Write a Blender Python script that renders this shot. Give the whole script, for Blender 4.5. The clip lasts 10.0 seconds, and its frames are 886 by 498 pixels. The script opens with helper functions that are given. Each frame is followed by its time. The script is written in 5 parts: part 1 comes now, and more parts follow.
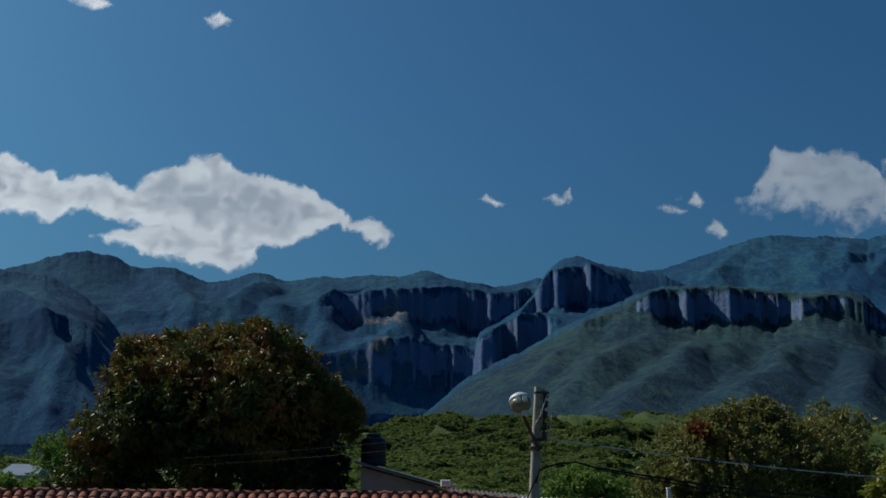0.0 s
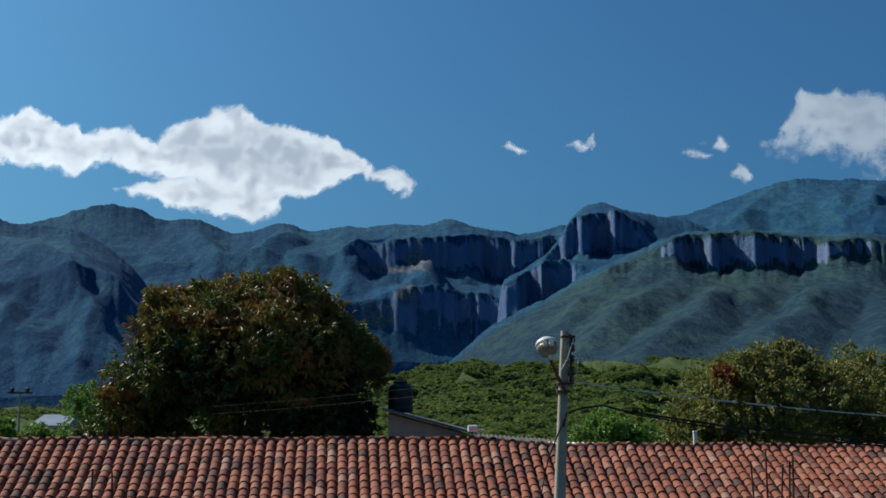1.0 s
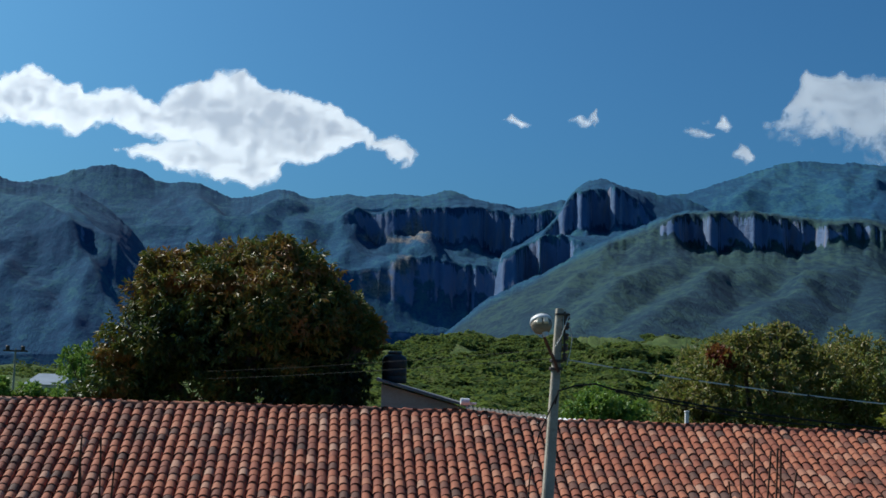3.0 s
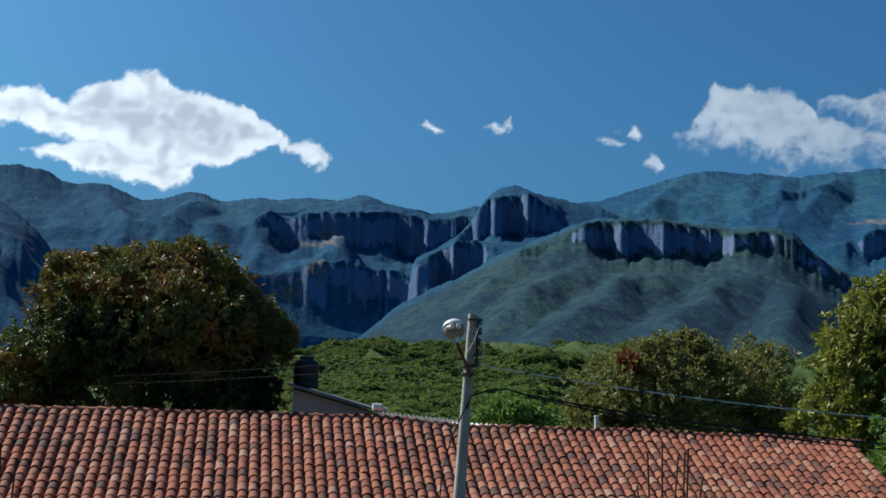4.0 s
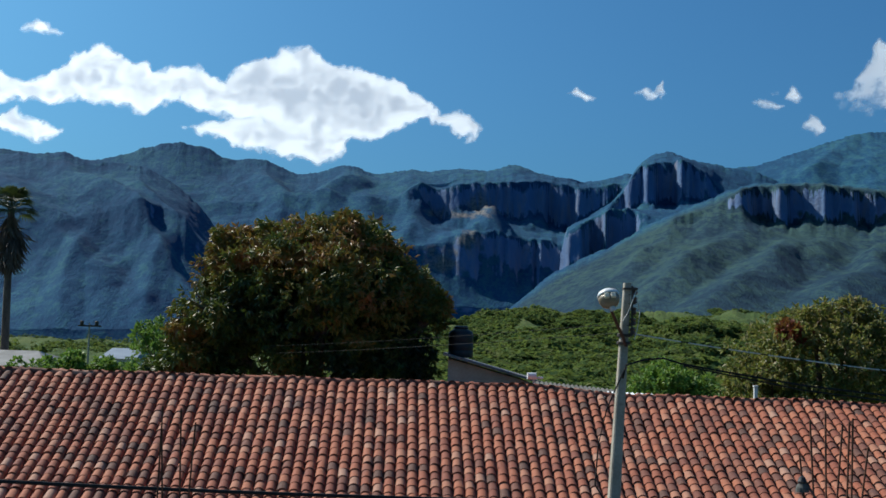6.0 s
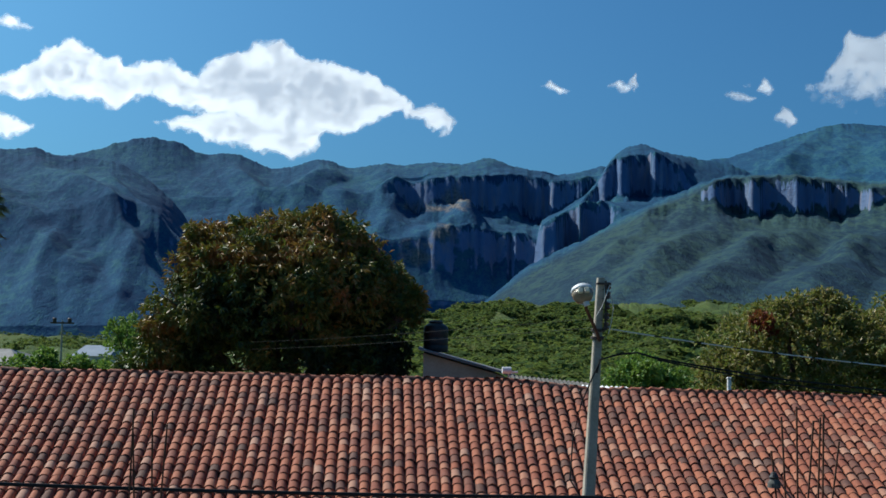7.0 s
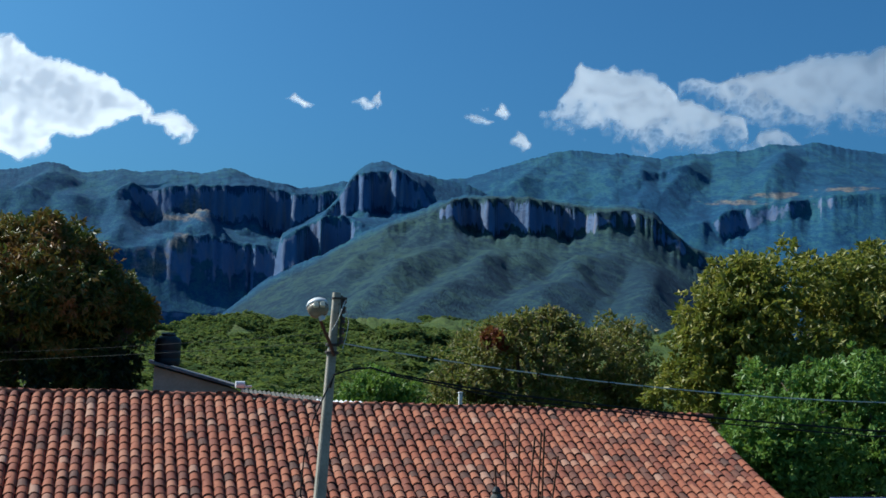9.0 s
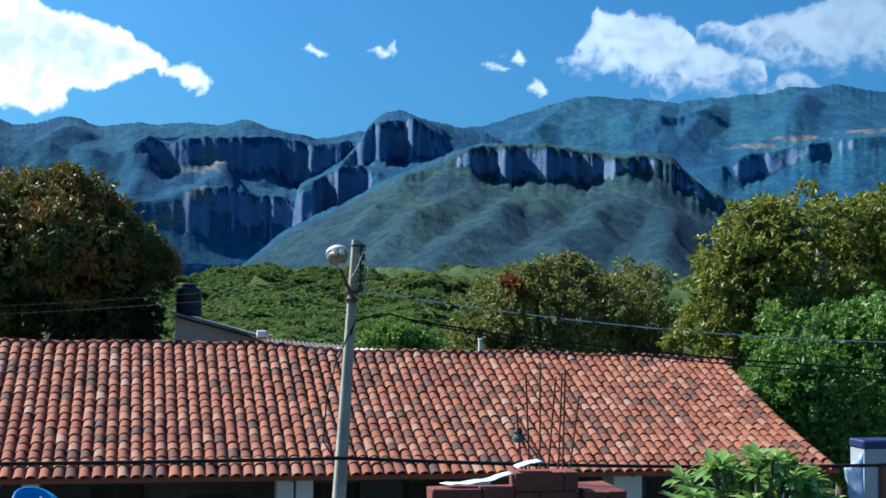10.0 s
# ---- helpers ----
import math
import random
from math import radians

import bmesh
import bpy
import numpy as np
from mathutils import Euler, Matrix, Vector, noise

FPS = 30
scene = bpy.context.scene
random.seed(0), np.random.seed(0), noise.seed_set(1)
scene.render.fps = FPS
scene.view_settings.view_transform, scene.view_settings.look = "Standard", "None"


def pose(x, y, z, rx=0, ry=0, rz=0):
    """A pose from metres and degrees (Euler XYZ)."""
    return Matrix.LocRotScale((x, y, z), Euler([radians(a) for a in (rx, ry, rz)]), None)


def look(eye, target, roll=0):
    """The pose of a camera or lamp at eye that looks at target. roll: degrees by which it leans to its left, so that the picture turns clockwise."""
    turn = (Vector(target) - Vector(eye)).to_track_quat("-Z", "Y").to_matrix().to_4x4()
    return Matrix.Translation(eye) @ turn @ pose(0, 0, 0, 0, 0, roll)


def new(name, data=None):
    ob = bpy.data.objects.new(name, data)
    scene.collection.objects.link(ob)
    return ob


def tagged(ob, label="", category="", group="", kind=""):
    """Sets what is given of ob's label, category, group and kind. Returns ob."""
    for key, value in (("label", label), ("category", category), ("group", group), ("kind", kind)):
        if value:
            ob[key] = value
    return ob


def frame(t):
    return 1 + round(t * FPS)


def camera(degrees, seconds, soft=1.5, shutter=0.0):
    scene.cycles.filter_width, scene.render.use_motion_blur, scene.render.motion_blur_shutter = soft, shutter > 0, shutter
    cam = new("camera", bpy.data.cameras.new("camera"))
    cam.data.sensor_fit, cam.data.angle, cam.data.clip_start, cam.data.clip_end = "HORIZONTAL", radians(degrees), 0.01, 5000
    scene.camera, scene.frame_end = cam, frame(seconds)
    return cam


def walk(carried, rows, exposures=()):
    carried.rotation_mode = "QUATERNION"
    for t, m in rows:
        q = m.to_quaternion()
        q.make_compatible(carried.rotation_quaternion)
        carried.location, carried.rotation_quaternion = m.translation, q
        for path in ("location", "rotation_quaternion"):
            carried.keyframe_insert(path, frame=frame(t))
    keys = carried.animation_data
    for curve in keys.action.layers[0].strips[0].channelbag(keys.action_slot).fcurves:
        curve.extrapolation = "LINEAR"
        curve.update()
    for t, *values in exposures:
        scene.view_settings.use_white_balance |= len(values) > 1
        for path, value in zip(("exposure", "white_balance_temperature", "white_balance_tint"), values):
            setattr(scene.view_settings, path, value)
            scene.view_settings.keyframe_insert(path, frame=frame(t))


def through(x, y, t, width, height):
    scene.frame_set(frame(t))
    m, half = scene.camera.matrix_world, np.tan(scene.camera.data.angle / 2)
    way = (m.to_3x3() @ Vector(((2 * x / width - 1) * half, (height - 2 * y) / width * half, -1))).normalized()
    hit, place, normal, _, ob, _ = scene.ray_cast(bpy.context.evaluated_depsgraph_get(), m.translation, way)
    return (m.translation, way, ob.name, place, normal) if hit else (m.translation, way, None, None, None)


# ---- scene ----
cam = camera(2 * math.degrees(math.atan(784 / 2050)), 10.0, soft=1.6)
walk(cam, [
    (0.0, look((-0.006, -0.046, 5.591), (1.255, 19.603, 9.101), 0.38)),
    (0.5, look((-0.040, -0.117, 5.549), (0.404, 19.675, 8.387), -0.04)),
    (1.0, look((-0.019, 0.014, 5.563), (0.844, 19.822, 8.191), -0.21)),
    (1.5, look((-0.005, 0.011, 5.568), (1.004, 19.816, 8.165), 0.54)),
    (2.0, look((0.001, 0.008, 5.586), (0.669, 19.833, 8.134), 1.39)),
    (3.5, look((0.001, 0.046, 5.599), (1.416, 19.891, 7.638), 2.08)),
    (4.0, look((0.006, 0.054, 5.596), (2.378, 19.783, 7.863), 1.68)),
    (4.5, look((0.006, 0.036, 5.589), (2.133, 19.825, 7.562), 1.42)),
    (5.0, look((-0.004, 0.046, 5.579), (1.544, 19.926, 7.122), 1.66)),
    (5.5, look((-0.029, -0.020, 5.573), (0.386, 19.909, 7.202), 1.49)),
    (5.7, look((-0.036, -0.047, 5.577), (-0.131, 19.883, 7.254), 1.97)),
    (6.8, look((-0.011, -0.058, 5.631), (-0.140, 19.876, 7.246), 0.95)),
    (7.0, look((-0.015, -0.042, 5.628), (0.209, 19.895, 7.202), 1.11)),
    (7.5, look((0.003, -0.038, 5.621), (0.994, 19.863, 7.335), 0.16)),
    (8.0, look((0.015, 0.016, 5.629), (2.191, 19.841, 7.124), 1.45)),
    (8.5, look((0.019, -0.000, 5.636), (3.033, 19.677, 7.561), 1.32)),
    (9.0, look((0.037, 0.041, 5.639), (4.673, 19.402, 7.553), 1.58)),
    (9.5, look((0.032, 0.082, 5.634), (3.931, 19.673, 6.633), 0.49)),
    (9.7, look((0.012, -0.030, 5.610), (3.141, 19.721, 5.942), 1.70)),
    (10.0, look((0.033, 0.043, 5.604), (4.397, 19.534, 6.628), 0.81)),
], exposures=[(0.0, -0.52, 6500, 10), (0.3, -0.12, 6500, 10), (0.6, 0.05, 6500, 10), (1.0, 0.08, 6500, 10), (2.0, 0.2, 6450, 9), (3.5, 0.25, 6400, 9), (5.0, 0.38, 6450, 9), (8.0, 0.4, 6350, 8), (9.0, 0.45, 6150, 7), (9.5, 0.58, 6050, 6), (10.0, 0.95, 5850, 5)])

# ---- sky and sun ----
SUN_AZ, SUN_EL = -56.0, 44.0          # degrees to the right of +y, degrees above the horizon
world = bpy.data.worlds.new("sky")
scene.world = world
world.use_nodes = True
wn = world.node_tree.nodes
sky = wn.new("ShaderNodeTexSky")
sky.sky_type = "NISHITA"
sky.sun_disc = False
sky.sun_elevation, sky.sun_rotation = radians(SUN_EL), radians(SUN_AZ)
sky.altitude, sky.air_density, sky.dust_density, sky.ozone_density = 900.0, 1.0, 7.0, 2.5
wn["Background"].inputs["Strength"].default_value = 0.054
deep = wn.new("ShaderNodeMix")          # the deep blue of clear mountain air
deep.data_type, deep.blend_type = "RGBA", "MULTIPLY"
deep.inputs[0].default_value, deep.inputs[7].default_value = 1.0, (0.39, 1.0, 1.45, 1)
world.node_tree.links.new(sky.outputs[0], deep.inputs[6])
world.node_tree.links.new(deep.outputs[2], wn["Background"].inputs["Color"])
sun_data = bpy.data.lights.new("sun", "SUN")
sun_data.energy, sun_data.angle, sun_data.color = 4.0, radians(0.5), (1.0, 0.93, 0.82)
sun = new("sun", sun_data)
sun_dir = Vector((math.sin(radians(SUN_AZ)) * math.cos(radians(SUN_EL)), math.cos(radians(SUN_AZ)) * math.cos(radians(SUN_EL)), math.sin(radians(SUN_EL))))
sun.matrix_world = look(sun_dir * 100, (0, 0, 0))

# ---- small tools ----
rng = np.random.default_rng(7)


def mesh_from(name, verts, faces, smooth=False):
    """A mesh from an array of places and an array of faces with the same number of corners."""
    verts, faces = np.asarray(verts, np.float32), np.asarray(faces, np.int32)
    me = bpy.data.meshes.new(name)
    me.vertices.add(len(verts))
    me.vertices.foreach_set("co", verts.ravel())
    n = faces.shape[1]
    me.loops.add(faces.size)
    me.loops.foreach_set("vertex_index", faces.ravel())
    me.polygons.add(len(faces))
    me.polygons.foreach_set("loop_start", np.arange(0, faces.size, n, dtype=np.int32))
    me.polygons.foreach_set("use_smooth", np.full(len(faces), smooth))
    me.update(calc_edges=True)
    return me


def part(name, bm, material, parent=None, label="", smooth=False):
    """Links a bmesh (or a mesh) as one object under a thing."""
    if isinstance(bm, bmesh.types.BMesh):
        me = bpy.data.meshes.new(name)
        bmesh.ops.recalc_face_normals(bm, faces=bm.faces)
        bm.to_mesh(me)
        bm.free()
        for f in me.polygons:
            f.use_smooth = smooth
    else:
        me = bm
    if not me.materials:
        me.materials.append(material)
    ob = new(name, me)
    if parent is not None:
        ob.parent = parent
    if label:
        tagged(ob, label)
    return ob


def thing(name, label, category, m=None, group="", kind=""):
    ob = new(name)
    if m is not None:
        ob.matrix_world = m
    return tagged(ob, label, category, group, kind)


def box(bm, x0, x1, y0, y1, z0, z1, bevel=0.0):
    r = bmesh.ops.create_cube(bm, size=1.0)
    for v in r["verts"]:
        v.co = Vector((x0 + (v.co.x + 0.5) * (x1 - x0), y0 + (v.co.y + 0.5) * (y1 - y0), z0 + (v.co.z + 0.5) * (z1 - z0)))
    if bevel:
        es = list({e for v in r["verts"] for e in v.link_edges})
        bmesh.ops.bevel(bm, geom=es, offset=bevel, segments=1, affect="EDGES")
    return bm


def boxed(*a, bevel=0.0):
    return box(bmesh.new(), *a, bevel=bevel)


def tube(points, radii, sides=8, cap=True):
    """A bmesh tube along points with a radius at each."""
    bm = bmesh.new()
    rings = []
    pts = [Vector(p) for p in points]
    if not isinstance(radii, (list, tuple)):
        radii = [radii] * len(pts)
    for i, p in enumerate(pts):
        d = (pts[min(i + 1, len(pts) - 1)] - pts[max(i - 1, 0)]).normalized()
        a = d.orthogonal().normalized() if abs(d.z) > 0.99 else d.cross(Vector((0, 0, 1))).normalized()
        b = d.cross(a)
        rings.append([bm.verts.new(p + radii[i] * (math.cos(2 * math.pi * k / sides) * a + math.sin(2 * math.pi * k / sides) * b)) for k in range(sides)])
    for r0, r1 in zip(rings, rings[1:]):
        for k in range(sides):
            bm.faces.new((r0[k], r0[(k + 1) % sides], r1[(k + 1) % sides], r1[k]))
    if cap:
        bm.faces.new(rings[0][::-1])
        bm.faces.new(rings[-1])
    return bm


def lathe(profile, sides=20, centre=(0, 0, 0)):
    """A bmesh turned about z from (radius, height) pairs."""
    bm = bmesh.new()
    rings = [[bm.verts.new((centre[0] + max(r, 1e-4) * math.cos(2 * math.pi * k / sides), centre[1] + max(r, 1e-4) * math.sin(2 * math.pi * k / sides), centre[2] + z)) for k in range(sides)] for r, z in profile]
    for r0, r1 in zip(rings, rings[1:]):
        for k in range(sides):
            bm.faces.new((r0[k], r0[(k + 1) % sides], r1[(k + 1) % sides], r1[k]))
    bm.faces.new(rings[0][::-1])
    bm.faces.new(rings[-1])
    return bm


def sag(a, b, drop, n=24):
    a, b = Vector(a), Vector(b)
    return [a.lerp(b, i / n) - Vector((0, 0, drop * 4 * (i / n) * (1 - i / n))) for i in range(n + 1)]


def hash2(ix, iy, seed):
    h = (ix.astype(np.int64) * 374761393 + iy.astype(np.int64) * 668265263 + seed * 974711) & 0x7FFFFFFF
    h = ((h ^ (h >> 13)) * 1274126177) & 0x7FFFFFFF
    return ((h ^ (h >> 16)) & 0xFFFF) / 65535.0


def vnoise(x, y, seed=0):
    """Smooth noise from -1 to 1 on arrays."""
    x, y = np.broadcast_arrays(np.asarray(x, float), np.asarray(y, float))
    ix, iy = np.floor(x), np.floor(y)
    fx, fy = x - ix, y - iy
    fx, fy = fx * fx * (3 - 2 * fx), fy * fy * (3 - 2 * fy)
    a, b = hash2(ix, iy, seed), hash2(ix + 1, iy, seed)
    c, d = hash2(ix, iy + 1, seed), hash2(ix + 1, iy + 1, seed)
    return ((a * (1 - fx) + b * fx) * (1 - fy) + (c * (1 - fx) + d * fx) * fy) * 2 - 1


def fbm(x, y, octaves=4, seed=0):
    out, amp = 0.0, 0.5
    for o in range(octaves):
        out = out + amp * vnoise(x * 2**o, y * 2**o, seed + o)
        amp *= 0.55
    return out


# ---- materials ----
def material(name):
    m = bpy.data.materials.new(name)
    m.use_nodes = True
    nt = m.node_tree
    return m, nt, nt.nodes["Principled BSDF"]


def node(nt, kind, **kw):
    n = nt.nodes.new(kind)
    for k, v in kw.items():
        n.inputs[k].default_value = v
    return n


def ramp(nt, src, stops):
    r = nt.nodes.new("ShaderNodeValToRGB")
    els = r.color_ramp.elements
    while len(els) < len(stops):
        els.new(0.5)
    for e, (p, c) in zip(els, stops):
        e.position, e.color = p, (*c, 1) if len(c) == 3 else c
    nt.links.new(src, r.inputs[0])
    return r.outputs[0]


def mix(nt, fac, a, b, blend="MIX"):
    n = nt.nodes.new("ShaderNodeMix")
    n.data_type, n.blend_type = "RGBA", blend
    for sock, v in ((n.inputs[0], fac), (n.inputs[6], a), (n.inputs[7], b)):
        if isinstance(v, (int, float)):
            sock.default_value = v
        elif isinstance(v, tuple):
            sock.default_value = (*v, 1)
        else:
            nt.links.new(v, sock)
    return n.outputs[2]


def maths(nt, op, a, b=0.0, clamp=False):
    n = nt.nodes.new("ShaderNodeMath")
    n.operation, n.use_clamp = op, clamp
    for s, v in ((n.inputs[0], a), (n.inputs[1], b)):
        if isinstance(v, (int, float)):
            s.default_value = v
        else:
            nt.links.new(v, s)
    return n.outputs[0]


def place_of(nt, scale=(1, 1, 1)):
    g = nt.nodes.new("ShaderNodeNewGeometry")
    mp = nt.nodes.new("ShaderNodeMapping")
    mp.inputs["Scale"].default_value = scale
    nt.links.new(g.outputs["Position"], mp.inputs["Vector"])
    return mp.outputs[0]


def noise_at(nt, where, scale, detail=4.0, rough=0.55):
    n = node(nt, "ShaderNodeTexNoise", Scale=scale, Detail=detail, Roughness=rough)
    nt.links.new(where, n.inputs["Vector"])
    return n.outputs[0]


def bump(nt, bsdf, height, distance, strength=1.0):
    b = node(nt, "ShaderNodeBump", Strength=strength, Distance=distance)
    nt.links.new(height, b.inputs["Height"])
    nt.links.new(b.outputs[0], bsdf.inputs["Normal"])


def plain(name, dark, light, scale=3.0, fine=40.0, rough=0.85, metal=0.0, relief=0.004, stretch=(1, 1, 1), spread=(0.35, 0.68)):
    """A surface with two scales of variation between two colours."""
    m, nt, b = material(name)
    w = place_of(nt, stretch)
    big, small = noise_at(nt, w, scale), noise_at(nt, w, fine, 3.0)
    c = ramp(nt, maths(nt, "ADD", maths(nt, "MULTIPLY", big, 0.65), maths(nt, "MULTIPLY", small, 0.35)), [(spread[0], dark), (spread[1], light)])
    nt.links.new(c, b.inputs["Base Color"])
    b.inputs["Roughness"].default_value, b.inputs["Metallic"].default_value = rough, metal
    if relief:
        bump(nt, b, small, relief)
    return m


def random_of(nt):
    """A number for each object and each separate piece of a joined mesh."""
    o = nt.nodes.new("ShaderNodeObjectInfo").outputs["Random"]
    i = nt.nodes.new("ShaderNodeNewGeometry").outputs["Random Per Island"]
    return maths(nt, "FRACT", maths(nt, "ADD", o, i))


def leaf_material(name, stops, rough=0.45, through=0.35, own=0.5, by_height=0.0):
    m, nt, b = material(name)
    w = place_of(nt)
    r = random_of(nt)
    patch = noise_at(nt, w, 0.55, 3.0)
    f = maths(nt, "ADD", maths(nt, "MULTIPLY", r, own), maths(nt, "MULTIPLY", patch, 1.0 - own))
    if by_height:                            # colour moves up the ramp with height in the crown
        z = nt.nodes.new("ShaderNodeSeparateXYZ")
        nt.links.new(w, z.inputs[0])
        f = maths(nt, "ADD", f, maths(nt, "MULTIPLY", maths(nt, "SUBTRACT", z.outputs[2], 7.4), by_height))
    c = ramp(nt, f, stops)
    nt.links.new(c, b.inputs["Base Color"])
    b.inputs["Roughness"].default_value = rough
    t = nt.nodes.new("ShaderNodeBsdfTranslucent")
    nt.links.new(mix(nt, 0.5, c, (0.12, 0.16, 0.02)), t.inputs["Color"])
    ms = node(nt, "ShaderNodeMixShader", Fac=through)
    nt.links.new(b.outputs[0], ms.inputs[1])
    nt.links.new(t.outputs[0], ms.inputs[2])
    nt.links.new(ms.outputs[0], nt.nodes["Material Output"].inputs["Surface"])
    return m


def tile_material():
    m, nt, b = material("fired_clay_tile")
    w = place_of(nt)
    r = random_of(nt)
    c = ramp(nt, r, [(0.0, (0.09, 0.043, 0.032)), (0.07, (0.14, 0.055, 0.037)), (0.2, (0.210, 0.059, 0.035)), (0.5, (0.314, 0.091, 0.046)), (0.8, (0.367, 0.123, 0.064)), (0.95, (0.376, 0.165, 0.102)), (1.0, (0.385, 0.213, 0.150))])
    st = ramp(nt, noise_at(nt, w, 1.6, 4.0), [(0.58, (0, 0, 0)), (0.66, (1, 1, 1))])
    fine = noise_at(nt, w, 14.0, 4.0)
    c = mix(nt, maths(nt, "MULTIPLY", st, 0.38), c, (0.10, 0.05, 0.042))
    lich = ramp(nt, fine, [(0.55, (0, 0, 0)), (0.72, (1, 1, 1))])
    c = mix(nt, maths(nt, "MULTIPLY", lich, 0.25), c, (0.34, 0.16, 0.10))
    nt.links.new(c, b.inputs["Base Color"])
    b.inputs["Roughness"].default_value = 0.85
    bump(nt, b, fine, 0.006)
    return m


def terrain_material():
    m, nt, b = material("hazy_wooded_land")
    w = place_of(nt, (1.0, 0.4, 1.0))
    big, clump, fine = noise_at(nt, w, 0.004, 5.0), noise_at(nt, w, 0.035, 4.0), noise_at(nt, w, 0.13, 4.0, 0.7)
    f = maths(nt, "ADD", maths(nt, "MULTIPLY", big, 0.3), maths(nt, "ADD", maths(nt, "MULTIPLY", clump, 0.3), maths(nt, "MULTIPLY", fine, 0.4)))
    # woodland colours with the blue of distance haze painted in
    hazed_wood = ramp(nt, f, [(0.43, (0.012, 0.054, 0.119)), (0.5, (0.015, 0.070, 0.140)), (0.57, (0.029, 0.105, 0.147))])
    # the nearer hillside is greener: less haze painted into its colour
    less_haze = nt.nodes.new("ShaderNodeAttribute")
    less_haze.attribute_name = "less_haze"
    hazed_wood = mix(nt, less_haze.outputs["Fac"], hazed_wood, ramp(nt, f, [(0.43, (0.011, 0.031, 0.056)), (0.5, (0.018, 0.047, 0.068)), (0.57, (0.037, 0.078, 0.076))]))
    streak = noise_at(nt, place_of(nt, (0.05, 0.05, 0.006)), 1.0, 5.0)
    # cliff colours, turned blue and lightened in place of haze over shaded faces
    hazed_rock = ramp(nt, streak, [(0.36, (0.085, 0.15, 0.28)), (0.5, (0.105, 0.165, 0.285)), (0.62, (0.14, 0.175, 0.265)), (0.75, (0.19, 0.19, 0.235))])
    nz = nt.nodes.new("ShaderNodeSeparateXYZ")
    nt.links.new(nt.nodes.new("ShaderNodeNewGeometry").outputs["Normal"], nz.inputs[0])
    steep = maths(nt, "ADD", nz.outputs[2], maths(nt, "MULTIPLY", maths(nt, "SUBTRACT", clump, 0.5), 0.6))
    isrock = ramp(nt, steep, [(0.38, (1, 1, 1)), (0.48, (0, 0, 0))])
    bare = nt.nodes.new("ShaderNodeAttribute")
    bare.attribute_name = "bare"
    field = nt.nodes.new("ShaderNodeAttribute")
    field.attribute_name = "pasture"
    meadow = maths(nt, "ADD", maths(nt, "MULTIPLY", noise_at(nt, w, 0.018, 5.0, 0.65), 0.55), maths(nt, "MULTIPLY", noise_at(nt, w, 0.5, 5.0, 0.75), 0.45))
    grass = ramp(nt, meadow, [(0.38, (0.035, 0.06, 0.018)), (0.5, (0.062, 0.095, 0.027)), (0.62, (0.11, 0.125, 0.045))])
    hazed_wood = mix(nt, field.outputs["Fac"], hazed_wood, grass)
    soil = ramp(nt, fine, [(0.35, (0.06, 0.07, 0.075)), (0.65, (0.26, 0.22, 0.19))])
    c = mix(nt, isrock, hazed_wood, hazed_rock)
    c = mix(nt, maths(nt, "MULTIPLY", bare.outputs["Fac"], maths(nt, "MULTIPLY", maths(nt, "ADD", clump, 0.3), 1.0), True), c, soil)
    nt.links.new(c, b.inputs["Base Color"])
    b.inputs["Roughness"].default_value = 1.0
    b.inputs["Specular IOR Level"].default_value = 0.1
    bump(nt, b, maths(nt, "ADD", maths(nt, "MULTIPLY", clump, 1.0), maths(nt, "ADD", maths(nt, "MULTIPLY", fine, 0.9), maths(nt, "MULTIPLY", noise_at(nt, w, 0.45, 3.0), 0.5))), 11.0, 0.45)
    return m


def cloud_material():
    m, nt, b = material("cloud_vapour")
    a, th = nt.nodes.new("ShaderNodeAttribute"), nt.nodes.new("ShaderNodeAttribute")
    a.attribute_name, th.attribute_name = "vapour", "thickness"
    w = place_of(nt)
    n1, n2 = noise_at(nt, w, 0.009, 7.0, 0.62), noise_at(nt, w, 0.035, 5.0, 0.6)
    d = maths(nt, "ADD", maths(nt, "MULTIPLY", a.outputs["Fac"], 1.3), maths(nt, "ADD", maths(nt, "MULTIPLY", maths(nt, "SUBTRACT", n1, 0.5), 0.6), maths(nt, "MULTIPLY", maths(nt, "SUBTRACT", n2, 0.5), 0.35)))
    alpha = ramp(nt, d, [(0.0, (0, 0, 0)), (0.35, (0.35, 0.35, 0.35)), (0.8, (0.97, 0.97, 0.97))])
    # thick vapour passes less sunlight: this shade is put in as greyer colour
    thick = ramp(nt, maths(nt, "ADD", th.outputs["Fac"], maths(nt, "MULTIPLY", maths(nt, "SUBTRACT", n1, 0.5), 0.5)), [(0.0, (0.80, 0.80, 0.80)), (0.4, (0.64, 0.64, 0.65)), (0.95, (0.45, 0.46, 0.49))])
    diff = node(nt, "ShaderNodeBsdfDiffuse", Color=(0.6, 0.61, 0.62, 1))
    tl = nt.nodes.new("ShaderNodeBsdfTranslucent")
    nt.links.new(thick, tl.inputs["Color"])
    add = nt.nodes.new("ShaderNodeAddShader")
    nt.links.new(diff.outputs[0], add.inputs[0])
    nt.links.new(tl.outputs[0], add.inputs[1])
    tr = nt.nodes.new("ShaderNodeBsdfTransparent")
    ms = nt.nodes.new("ShaderNodeMixShader")
    nt.links.new(alpha, ms.inputs[0])
    nt.links.new(tr.outputs[0], ms.inputs[1])
    nt.links.new(add.outputs[0], ms.inputs[2])
    nt.links.new(ms.outputs[0], nt.nodes["Material Output"].inputs["Surface"])
    return m


